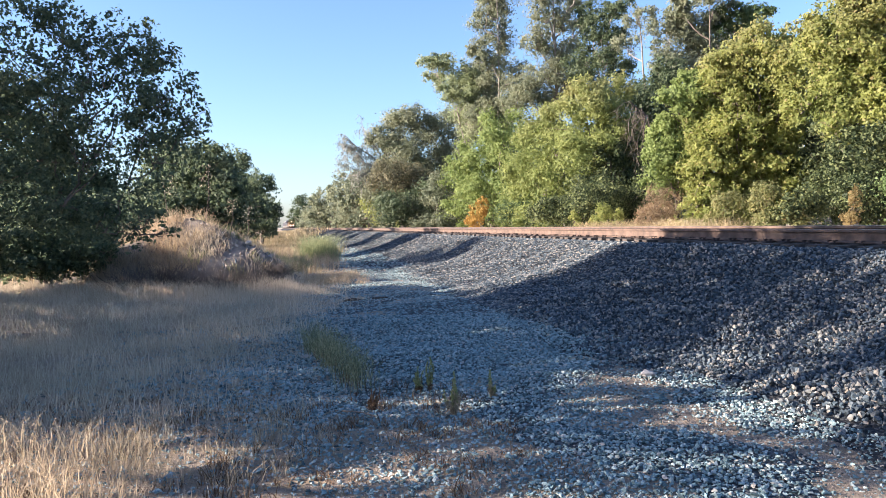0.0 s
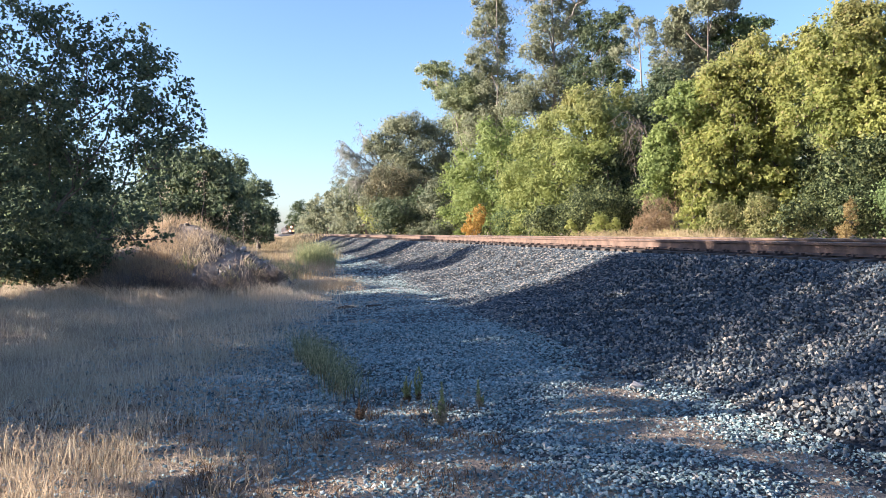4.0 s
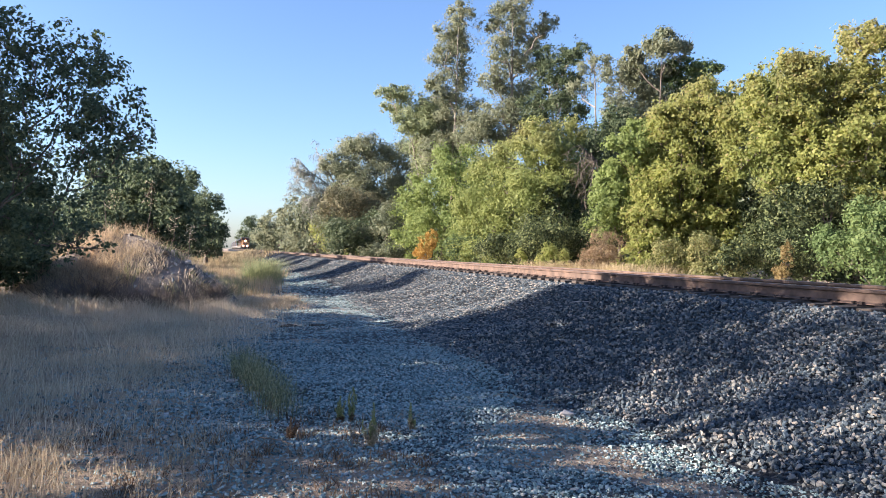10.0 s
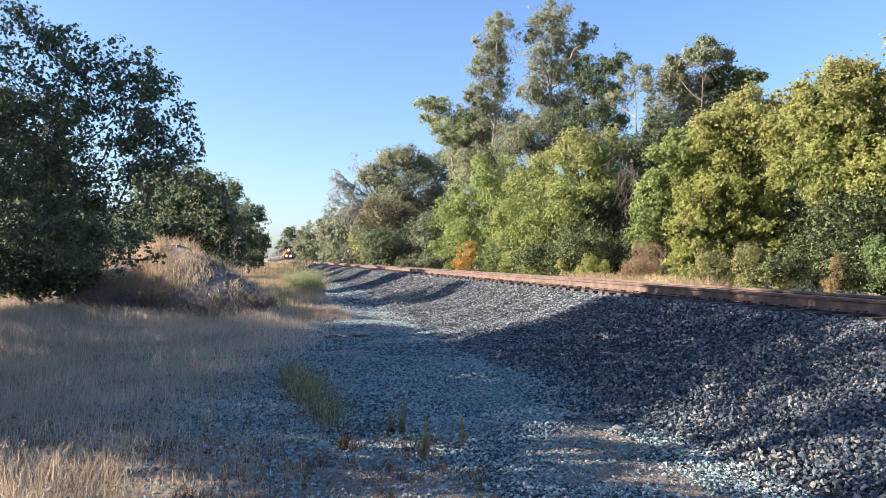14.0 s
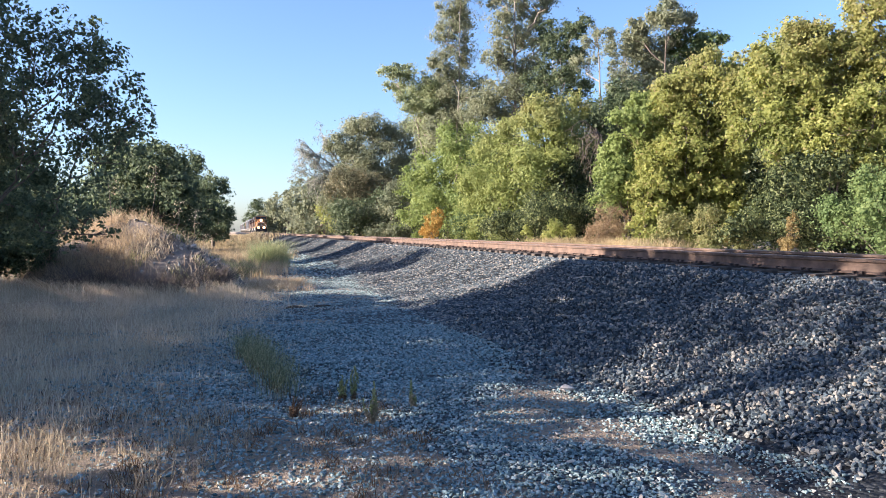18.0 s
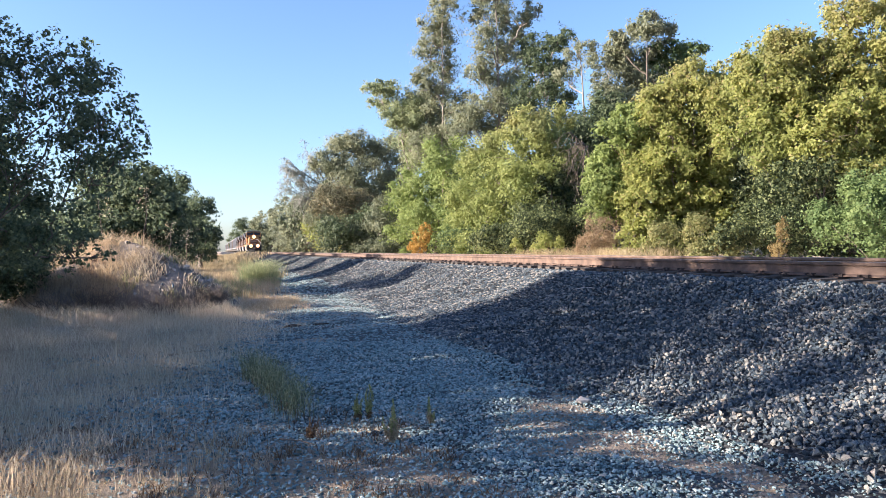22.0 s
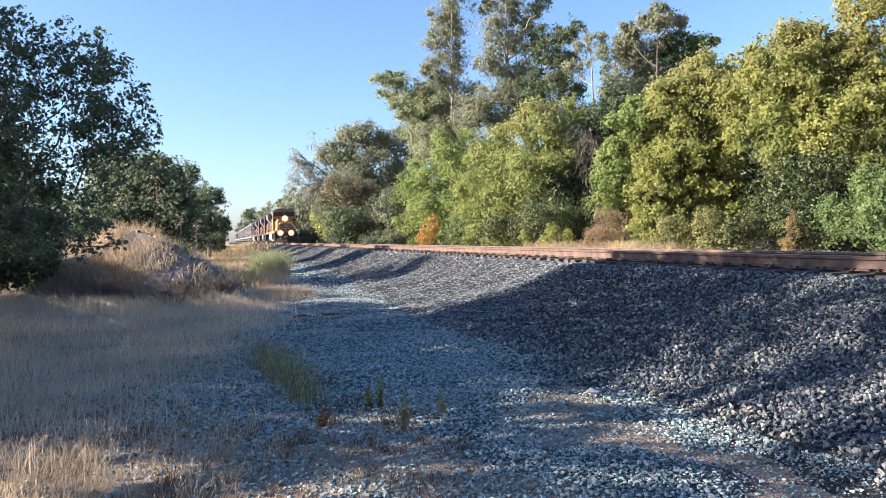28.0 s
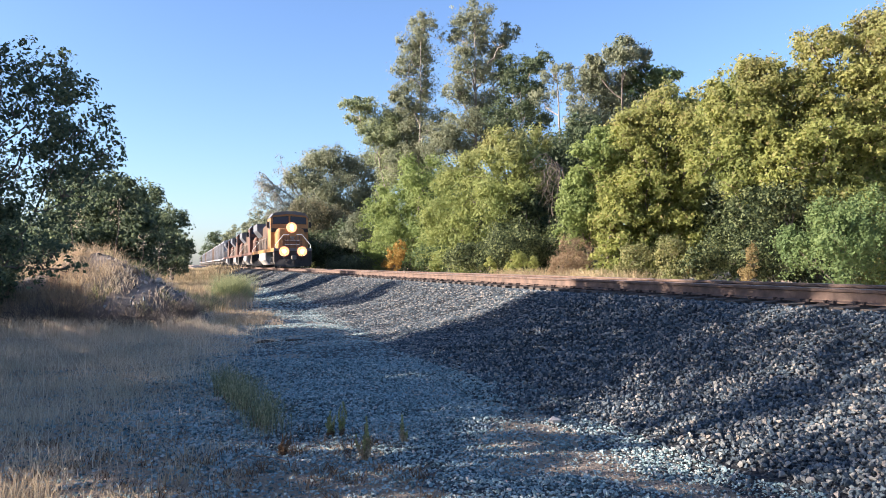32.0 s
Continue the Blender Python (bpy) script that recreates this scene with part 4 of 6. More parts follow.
tree("bush", "light green leafy bush beyond the rails", "bush", GREEN_BUSH_J, foot_of(GREEN_BUSH_J), LEAF_COOL, BARK, (0.095, 0.065), 1.1, 0.06, RIGHT, 0.2, tri=True)
tree("tree", "dense bright green bushy tree with a yellowish top", "tree", GREEN_BUSH_C, foot_of(GREEN_BUSH_C), LEAF_LIME, BARK, (0.18, 0.13), 1.1, 0.2, RIGHT, sub=14, tri=True, thin=0.36, knob=(0.18, 0.38), reach=1.0)
tree("tree", "dark green right lobes of the bright tree, shade put into the leaf colour", "tree", SHADED_LOBES_C, foot_of(SHADED_LOBES_C), LEAF_SHADE_TONE, BARK, (0.18, 0.13), 1.0, 0.16, RIGHT, sub=12, tri=True, thin=0.36, knob=(0.2, 0.4))
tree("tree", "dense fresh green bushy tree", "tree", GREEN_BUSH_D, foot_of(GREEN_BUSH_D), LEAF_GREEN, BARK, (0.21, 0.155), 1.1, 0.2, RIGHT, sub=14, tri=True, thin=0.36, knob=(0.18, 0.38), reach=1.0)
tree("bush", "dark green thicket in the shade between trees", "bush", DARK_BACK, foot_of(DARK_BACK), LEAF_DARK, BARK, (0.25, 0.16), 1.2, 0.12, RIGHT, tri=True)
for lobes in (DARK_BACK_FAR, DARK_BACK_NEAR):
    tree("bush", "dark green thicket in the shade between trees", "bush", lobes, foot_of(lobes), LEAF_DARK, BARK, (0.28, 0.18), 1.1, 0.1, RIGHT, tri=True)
tree("eucalyptus_tree", "tall slender eucalyptus with olive leaves and pale trunk", "tree", EUC_1, (25.6, 84.0, 0.1), LEAF_OLIVE, PALE_BARK, (0.23, 0.14), 1.3, 0.2, RIGHT, 0.16, tri=True, droop=0.8, hollow=0.45, sub=5)
tree("eucalyptus_tree", "tall eucalyptus with a straight pale trunk and open crown", "tree", EUC_2, (30.3, 80.0, 0.1), LEAF_OLIVE, PALE_BARK, (0.23, 0.14), 1.2, 0.3, RIGHT, 0.16, tri=True, droop=0.8, hollow=0.45, sub=5)
tree("eucalyptus_tree", "dark green eucalyptus with dense crown", "tree", EUC_DARK, (33.0, 74.0, 0.1), LEAF_DARK, PALE_BARK, (0.24, 0.15), 1.4, 0.2, RIGHT, 0.16, tri=True, hollow=0.45, sub=5)
tree("eucalyptus_tree", "leaning eucalyptus with pale limbs and sparse leaves", "tree", EUC_LEAN, (27.5, 89.0, 0.1), LEAF_PALE, PALE_BARK, (0.23, 0.15), 1.2, 0.14, RIGHT, 0.16, tri=True, hollow=0.45, sub=5)
tree("tree", "thin olive tree with bare pale forked trunk", "tree", OLIVE_1, (34.6, 66.0, 0.1), LEAF_OLIVE, PALE_BARK, (0.24, 0.13), 0.8, 0.2, RIGHT, 0.2, tri=True, hollow=0.4, core=False)
tree("tree", "tall olive-green tree behind the bushes", "tree", OLIVE_2, foot_of(OLIVE_2), LEAF_OLIVE, BARK, (0.26, 0.17), 1.4, 0.2, RIGHT, 0.16, tri=True, hollow=0.5)
tree("tree", "dark flat-topped tree behind the bushes", "tree", DARK_SPREAD, foot_of(DARK_SPREAD), LEAF_UNDER, BARK, (0.3, 0.2), 1.4, 0.22, RIGHT, 0.16, tri=True)
tree("oak_tree", "large dark green oak with rounded lobes", "tree", OAK_G, foot_of(OAK_G), LEAF_OLIVE, BARK, (0.26, 0.18), 1.2, 0.34, RIGHT, tri=True, hollow=0.5)
tree("bush", "brownish bushy thicket beside the track", "bush", BROWN_BUSH, foot_of(BROWN_BUSH), LEAF_BROWN, BARK, (0.22, 0.15), 1.1, 0.12, RIGHT, tri=True)
tree("bush", "grey-green bush beside the track", "bush", GREY_BUSH, foot_of(GREY_BUSH), LEAF_GREY, BARK, (0.2, 0.13), 1.1, 0.1, RIGHT, tri=True)
tree("bush", "yellow-green bush beside the track", "bush", YG_BUSH, foot_of(YG_BUSH), LEAF_YELLOW, BARK, (0.32, 0.2), 1.1, 0.14, RIGHT, tri=True)
for lobes, mat in ((FAR_1, LEAF_DARK), (FAR_2, LEAF_OLIVE), (FAR_3, LEAF_OLIVE), (FAR_4, LEAF_GREY)):
    tree("tree", "distant rounded tree along the line", "tree", lobes, foot_of(lobes), mat, BARK, (0.6, 0.4), 1.1, 0.4, RIGHT, tri=True)

LEFT = "trees on the near side of the track"
tree("tree", "large shaded tree with dark green leaves over the mound", "tree", LEFT_NEAR, (-7.4, 15.6, 0.1), LEAF_SHADE, BARK, (0.085, 0.052), 0.5, 0.045, LEFT, 0.2, hollow=0.15, core=False, sub=6, lean=(-5.9, 15.5, 2.7))
for lobes in (LEFT_2, LEFT_3, LEFT_4):
    tree("tree", "dark green tree in the row beside the track", "tree", lobes, foot_of(lobes), LEAF_SHADE, BARK, (0.2, 0.12), 1.2, 0.2, LEFT)
# Mostly unseen trees, their lobes placed to cast the shade on gravel and bank.
SHADE_TREE_1 = [(-9.0, 3.9, 4.0, 0.8, 0.6), (-9.0, 8.0, 9.0, 1.5, 1.2), (-9.0, 6.2, 7.4, 1.3, 1.3), (-9.0, 7.6, 7.6, 1.5, 1.3), (-9.3, 5.4, 5.8, 1.2, 1.2), (-9.0, 9.4, 8.4, 1.4, 1.2), (-9.4, 8.2, 7.0, 0.6, 0.4), (-9.0, 7.6, 5.5, 1.0, 0.5)]
SHADE_TREE_NEAR = [(-9.0, 6.9, 4.4, 0.9, 0.6), (-9.0, 5.9, 4.5, 0.8, 0.5), (-9.0, 6.4, 3.9, 0.9, 0.6), (-9.0, 5.3, 4.0, 0.8, 0.5), (-9.0, 5.9, 4.3, 1.0, 0.6), (-9.0, 8.8, 6.0, 1.0, 0.8), (-9.0, 9.4, 6.7, 0.9, 0.6), (-9.0, 7.6, 6.2, 0.9, 0.7)]
SHADE_TREE_LOW = [(-9.0, 6.4, 3.5, 0.6, 0.3), (-9.0, 7.3, 3.45, 0.55, 0.3), (-9.0, 7.7, 2.7, 0.8, 0.8), (-9.0, 14.0, 2.6, 1.5, 1.4), (-9.1, 15.6, 2.6, 1.3, 1.4), (-9.0, 8.5, 3.1, 1.5, 1.2), (-9.2, 10.2, 3.2, 1.8, 1.5), (-8.8, 8.7, 2.0, 1.0, 1.1), (-9.3, 11.0, 5.6, 1.3, 1.5), (-9.0, 9.4, 1.6, 1.8, 1.2)]
SHADE_TREE_MID = [(-8.8, 9.0, 2.6, 1.2, 0.7), (-8.8, 10.6, 2.4, 1.2, 0.8), (-9.1, 8.0, 4.4, 0.7, 0.5), (-9.0, 8.9, 4.3, 1.0, 0.65), (-9.1, 9.9, 4.4, 1.1, 0.7), (-9.0, 10.9, 4.0, 1.0, 0.8), (-9.0, 12.9, 4.3, 1.2, 0.9), (-9.6, 13.5, 4.5, 1.5, 1.0), (-9.0, 14.2, 4.4, 1.2, 0.9)]
SHADE_TREE_4 = [(-9.0, 16.0, 6.1, 1.3, 1.1), (-9.0, 15.7, 7.3, 1.1, 0.9), (-9.0, 14.2, 5.8, 1.4, 1.3), (-9.1, 14.3, 7.1, 1.3, 1.2), (-9.0, 16.4, 5.0, 1.3, 0.9), (-9.0, 18.3, 4.4, 1.5, 0.8), (-9.0, 19.9, 4.2, 1.0, 0.7), (-9.1, 13.6, 8.3, 1.1, 0.9), (-8.9, 12.4, 2.7, 1.2, 0.9), (-8.9, 13.8, 3.6, 1.1, 0.8)]
SHADE_TREE_2 = [(-9.0, 10.0, 9.6, 1.4, 1.2), (-9.0, 12.4, 8.6, 1.3, 1.0), (-9.0, 15.0, 4.2, 1.3, 1.2), (-9.0, 10.6, 8.9, 1.4, 1.1), (-9.2, 12.6, 7.4, 1.1, 1.3), (-9.0, 10.4, 5.0, 1.9, 1.7), (-9.2, 11.2, 7.0, 1.5, 1.4), (-8.8, 12.4, 5.4, 1.5, 1.6), (-9.0, 10.8, 3.0, 2.0, 1.6), (-8.6, 10.6, 6.6, 0.9, 0.9)]
# Rest of the row; some lobes placed to cast shadow bands further along.
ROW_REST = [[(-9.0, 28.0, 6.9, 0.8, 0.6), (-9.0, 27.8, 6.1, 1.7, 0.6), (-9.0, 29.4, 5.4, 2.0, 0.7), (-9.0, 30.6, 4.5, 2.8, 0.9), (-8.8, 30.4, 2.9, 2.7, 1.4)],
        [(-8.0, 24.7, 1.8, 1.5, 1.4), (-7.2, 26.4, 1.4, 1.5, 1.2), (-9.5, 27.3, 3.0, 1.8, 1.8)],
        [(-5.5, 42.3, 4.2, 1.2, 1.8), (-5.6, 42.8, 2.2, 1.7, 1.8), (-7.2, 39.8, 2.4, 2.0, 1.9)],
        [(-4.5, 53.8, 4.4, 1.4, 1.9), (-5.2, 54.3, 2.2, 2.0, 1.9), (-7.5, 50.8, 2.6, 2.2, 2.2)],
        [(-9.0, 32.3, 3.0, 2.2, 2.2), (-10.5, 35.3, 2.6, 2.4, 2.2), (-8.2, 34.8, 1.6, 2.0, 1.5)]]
SHADE_TREE_3 = [(-8.9, 20.2, 2.4, 0.9, 1.0), (-9.0, 20.9, 1.6, 0.9, 0.9), (-9.0, 20.2, 1.2, 1.0, 0.9), (-8.8, 17.9, 3.5, 1.4, 1.2), (-9.0, 18.9, 2.9, 0.9, 1.1), (-8.6, 17.5, 2.4, 1.6, 1.4), (-8.9, 19.1, 1.5, 1.4, 1.1), (-9.4, 15.7, 3.2, 1.5, 1.5), (-8.8, 18.1, 1.2, 1.8, 1.1)]
for lobes, full in ((SHADE_TREE_1, 0.72), (SHADE_TREE_NEAR, 0.42), (SHADE_TREE_LOW, 1.0), (SHADE_TREE_MID, 1.0), (SHADE_TREE_4, 1.1), (SHADE_TREE_2, 1.0), (SHADE_TREE_3, 1.1), *((f, 1.1) for f in ROW_REST)):
    tree("tree", "leafy dark green tree added to the row to cast shade on the gravel strip and bank", "tree", lobes, foot_of(lobes), LEAF_SHADE, BARK, (0.22, 0.14) if full > 0.9 else (0.13, 0.085), full, 0.18, LEFT, 0.2, sub=0, core=full > 0.9)

SCRUB = [(15.3, 77.2, 1.2, 1.6, 1.3), (17.2, 76.6, 1.3, 1.7, 1.5), (19.2, 75.8, 1.4, 1.8, 1.5), (16.4, 84.0, 1.3, 1.8, 1.5)]
tree("bush", "low dark green scrub at the foot of the far trees", "bush", SCRUB, foot_of(SCRUB), LEAF_GREY, BARK, (0.2, 0.13), 1.1, 0.06, RIGHT, tri=True)
tree("bush", "dark shaded undergrowth below the near tree", "bush", LOW_BUSH, foot_of(LOW_BUSH), LEAF_SHADE, BARK, (0.1, 0.06), 1.1, 0.05, LEFT)

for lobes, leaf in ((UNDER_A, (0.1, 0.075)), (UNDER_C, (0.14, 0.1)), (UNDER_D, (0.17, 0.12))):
    tree("bush", "added dark green undergrowth at the foot of the sunlit trees, shade put into its leaves", "bush", lobes, foot_of(lobes), LEAF_UNDER if lobes is UNDER_D else LEAF_SHADE_TONE, BARK, leaf, 0.9, 0.05, RIGHT, 0.25, tri=True)

# small bushes at the foot of the far trees
tree("bush", "small bright orange bush at the foot of the trees", "bush", ORANGE_BUSH, foot_of(ORANGE_BUSH), LEAF_ORANGE, BARK, (0.16, 0.08), 1.2, 0.05, RIGHT, tri=True)
tree("bush", "reddish-brown dry bush in front of the trees", "bush", RED_BUSH, foot_of(RED_BUSH), LEAF_RED, BARK, (0.075, 0.03), 0.5, 0.05, RIGHT, 0.45, core=False, hollow=0.1, tri=True, droop=-1.0)
for lobes in PALE_LOW:
    tree("bush", "low yellow-green bush at the foot of the yellowing trees", "bush", lobes, foot_of(lobes), LEAF_SCRUB, BARK, (0.085, 0.055), 0.9, 0.04, RIGHT, 0.3, core=False, hollow=0.2, tri=True)
tree("weed", "yellowish tall weed beyond the rails", "weed", WEED_1, foot_of(WEED_1), LEAF_YELLOW, BARK, (0.12, 0.06), 1.0, 0.04, RIGHT, tri=True)
tree("weed", "yellowish weed beyond the rails", "weed", WEED_2, foot_of(WEED_2), LEAF_YELLOW, BARK, (0.12, 0.06), 1.0, 0.04, RIGHT, tri=True)
tree("weed", "orange-brown dry weed beyond the rails", "weed", WEED_3, foot_of(WEED_3), LEAF_RUSSET, BARK, (0.08, 0.03), 0.8, 0.04, RIGHT, tri=True)
bare = thing("bare_tree", "half-bare pale tree with hanging twigs beside the oak", "tree", RIGHT, at=(17.0, 104.0, 0.1))
base = np.array([17.0, 104.0, 0.1])
TWIG_BARK = plain_material("grey_twig_bark", (0.24, 0.225, 0.205), 0.9, 0, 0.25, 6)
TWIG_LEAF = leaf_material("dull_grey_leaves", (0.2, 0.215, 0.17), (0.26, 0.275, 0.22), (0.33, 0.34, 0.28), 0.45)
stem = bent((0, 0, 0), (-1.4, 0.0, 8.0), 6, 0.12)
part("trunk", mesh_of("trunk", *tube(stem, np.linspace(0.3, 0.17, 6), 8), TWIG_BARK, True), TWIG_BARK, bare)
sprays = []
for x, z in ((9.9, 13.6), (8.9, 10.0), (10.3, 8.2), (11.8, 14.8), (13.6, 14.6), (10.6, 11.8), (9.4, 12.2), (12.6, 9.4)):
    tip = np.array([x, 104 + rng.uniform(-2, 2), z]) - base
    limb = bent(stem[rng.integers(3, 6)], tip, 9, 0.22)
    pieces = [tube(limb, np.linspace(0.17, 0.03, 9), 6)]
    for _ in range(26):
        k = rng.integers(2, 9)
        end = limb[k] + rng.normal(0, 0.8, 3) + [-0.3, 0, -0.1]
        twig = bent(limb[k], end, 5, 0.1)
        pieces.append(tube(twig, np.linspace(0.035, 0.014, 5), 5))
        for _ in range(5):
            m = rng.integers(1, 5)
            fine = bent(twig[m], twig[m] + rng.normal(0, 0.4, 3) + [-0.1, 0, -0.45], 4, 0.05)
            pieces.append(tube(fine, np.linspace(0.024, 0.014, 4), 4))
            sprays.append(fine[rng.integers(1, 4, 9)] + rng.normal(0, 0.16, (9, 3)))
    part("limb", mesh_of("limb", *joined(pieces), TWIG_BARK, True), TWIG_BARK, bare)
part("crown", mesh_of("crown", *leaves(np.concatenate(sprays), 0.2, 0.08, droop=1.2), TWIG_LEAF), TWIG_LEAF, bare, "sparse grey-green leaves")


# dead branches hanging out of the bushes
dead = thing("dead_branch", "bare greyish-brown dead branches drooping before dark foliage", "branch", at=(24.6, 48.0, 8.2))
for k in range(9):
    tip = np.array([-rng.uniform(0.6, 4.2), rng.uniform(-2.6, -0.6), rng.uniform(-3.0, 0.8)])
    middle = tip * 0.5 + [0.0, 0.0, rng.uniform(0.3, 0.8)]
    line = np.concatenate([bent((0, 0, 0), middle, 6, 0.08), bent(middle, tip, 6, 0.1)[1:]])
    pieces = [tube(line, np.linspace(0.045, 0.012, len(line)), 5)]
    for m in range(8):
        start = line[rng.integers(3, len(line))]
        end = start + rng.normal(0, 0.28, 3) + [-0.15, -0.1, -rng.uniform(0.2, 0.9)]
        spray = bent(start, end, 5, 0.07)
        pieces.append(tube(spray, np.linspace(0.016, 0.008, 5), 4))
        for _ in range(2):
            j = rng.integers(1, 5)
            pieces.append(tube(bent(spray[j], spray[j] + rng.normal(0, 0.16, 3) + [0, 0, -0.2], 3, 0.03), np.linspace(0.009, 0.006, 3), 4))
    v, f = joined(pieces)
    part("twig", mesh_of("twig", v, f, DEAD_TWIG), DEAD_TWIG, dead)


def woods(name, label, rows, material, leaf=1.0):
    """Far tree rows as one mesh of leaf clumps."""
    sets = []
    for x0, y0, x1, y1, n, h in rows:
        for k in range(n):
            t = (k + rng.uniform(-0.3, 0.3)) / max(n - 1, 1)
            x, y, hh = x0 + (x1 - x0) * t + rng.normal(0, 1.5), y0 + (y1 - y0) * t, h * rng.uniform(0.7, 1.1)
            for lobe in ((x, y, hh * 0.72, hh * 0.3, hh * 0.3), (x + rng.normal(0, 1), y, hh * 0.35, hh * 0.42, hh * 0.36)):
                sets.append(leaves(crown_points(lobe, 0.35 * leaf * leaf, 1.4, 0.2, 14)[0], leaf, 0.7 * leaf))
    v, f = joined(sets)
    return tagged(new(name, mesh_of(name, v, f, material)), label, "woods", kind="stuff")


woods("far_woods", "distant woods along the railway line", [(22, 130, 26, 300, 12, 9), (18, 300, 24, 900, 18, 12), (34, 90, 44, 60, 5, 12), (44, 60, 52, 30, 6, 10), (34, 32, 40, 10, 5, 8)], LEAF_OLIVE)
woods("far_woods", "distant woods along the railway line", [(-7, 78, -8, 180, 11, 9), (-14, 40, -16, 75, 7, 7)], LEAF_SHADE, 0.5)
woods("far_woods", "distant woods along the railway line", [(-8, 180, -12, 600, 16, 10)], LEAF_SHADE, 0.9)


# train
YELLOW = plain_material("yellow_paint", (0.33, 0.165, 0.052), 0.55, 0, 0.2, 1.5, 0, (0.2, 0.105, 0.055))
ARMOUR_GREY = plain_material("grey_paint", (0.12, 0.127, 0.14), 0.6, 0, 0.2, 2.0)
BLACK_STEEL = plain_material("black_steel", (0.03, 0.028, 0.027), 0.6, 0.2, 0.4, 3.0)
DUSTY_STEEL = plain_material("dusty_steel", (0.2, 0.18, 0.155), 0.8, 0.1, 0.3, 3.0)
TANK_GREY = plain_material("dusty_grey_paint", (0.36, 0.34, 0.31), 0.7, 0, 0.2, 2.0, 0, (0.22, 0.19, 0.16))
WHITE_PAINT = plain_material("white_paint", (0.75, 0.74, 0.7), 0.5, 0, 0.1, 3.0)
GLASS = plain_material("dark_glass", (0.012, 0.02, 0.04), 0.35, 0, 0.15, 2.0)
# Grimy orange, dimmed because the front faces away from the sun.
NOSE_SHADED_PAINT = plain_material("grimy_shaded_orange_paint", (0.17, 0.085, 0.04), 0.65, 0, 0.3, 1.6, 0, (0.06, 0.045, 0.035))
# Yellow with grime, darkened to paint in the shade of the left trees.
HOOD_SHADED_PAINT = plain_material("grimy_shaded_yellow_paint", (0.1, 0.06, 0.035), 0.65, 0, 0.3, 1.2, 0, (0.04, 0.034, 0.03))
# Muted orange-red, darkened further so that the colour holds the shade.
TRAIL_SHADED_PAINT = plain_material("shaded_orange_red_paint", (0.13, 0.06, 0.038), 0.65, 0, 0.3, 1.2, 0, (0.045, 0.035, 0.03))
HOPPER_GREY = plain_material("weathered_car_paint", (0.3, 0.305, 0.315), 0.65, 0, 0.2, 0.8, 0, (0.18, 0.16, 0.145))
HOPPER_TAN = plain_material("weathered_tan_paint", (0.3, 0.235, 0.18), 0.65, 0, 0.2, 0.8, 0, (0.18, 0.135, 0.1))
LAMP = glow_material("lamp_glow", (1.0, 0.8, 0.55), 14.0)
# Emissive discs added to stand in for the halo around each lit lamp.
LAMP_HALO = glow_material("lamp_halo_glow", (1.0, 0.36, 0.14), 0.48)
TRAIN_SCALE = 1.07
WHEEL_R, SPEED, FRONT_0 = 0.53, 11.7, 441.4
wheels_turning = []


def wheelset(parent, y, z):
    bm = rod((-0.8, 0, 0), (0.8, 0, 0), 0.09)
    for s in (-1, 1):
        rod((s * 0.68, 0, 0), (s * 0.82, 0, 0), WHEEL_R, bm, 20)
        rod((s * 0.8, 0, 0), (s * 0.86, 0, 0), 0.2, bm, 10)
        for k in range(4):
            a = k * math.pi / 2
            box(s * 0.84 - 0.02, s * 0.84 + 0.02, 0.3 * math.cos(a) - 0.05, 0.3 * math.cos(a) + 0.05, 0.3 * math.sin(a) - 0.05, 0.3 * math.sin(a) + 0.05, bm=bm)
    ob = part("wheelset", bm, BLACK_STEEL, parent)
    ob.location = (0, y, z)
    return ob


def truck(parent, y, axles, pitch):
    half = pitch * (axles - 1) / 2
    bm = bmesh.new()
    for s in (-1, 1):
        sweep([(-half - 0.5, 0.75), (-half - 0.3, 0.95), (half + 0.3, 0.95), (half + 0.5, 0.75), (half + 0.2, 0.6), (half - 0.2, 0.42), (-half + 0.2, 0.42), (-half - 0.2, 0.6)], s * 1.08 - 0.09, s * 1.08 + 0.09, bm)
        for k in range(axles):
            box(s * 1.12 - 0.12, s * 1.12 + 0.12, -half + k * pitch - 0.22, -half + k * pitch + 0.22, 0.34, 0.74, 0.03, bm)
            if k < axles - 1:
                rod((s * 1.18, -half + (k + 0.5) * pitch, 0.5), (s * 1.18, -half + (k + 0.5) * pitch, 0.9), 0.11, bm, 8)
    box(-1.0, 1.0, -0.3, 0.3, 0.6, 0.9, bm=bm)
    ob = part("truck_frame", bm, DUSTY_STEEL, parent)
    ob.location = (0, y, 0)
    sets = [wheelset(parent, y - half + k * pitch, WHEEL_R) for k in range(axles)]
    return sets


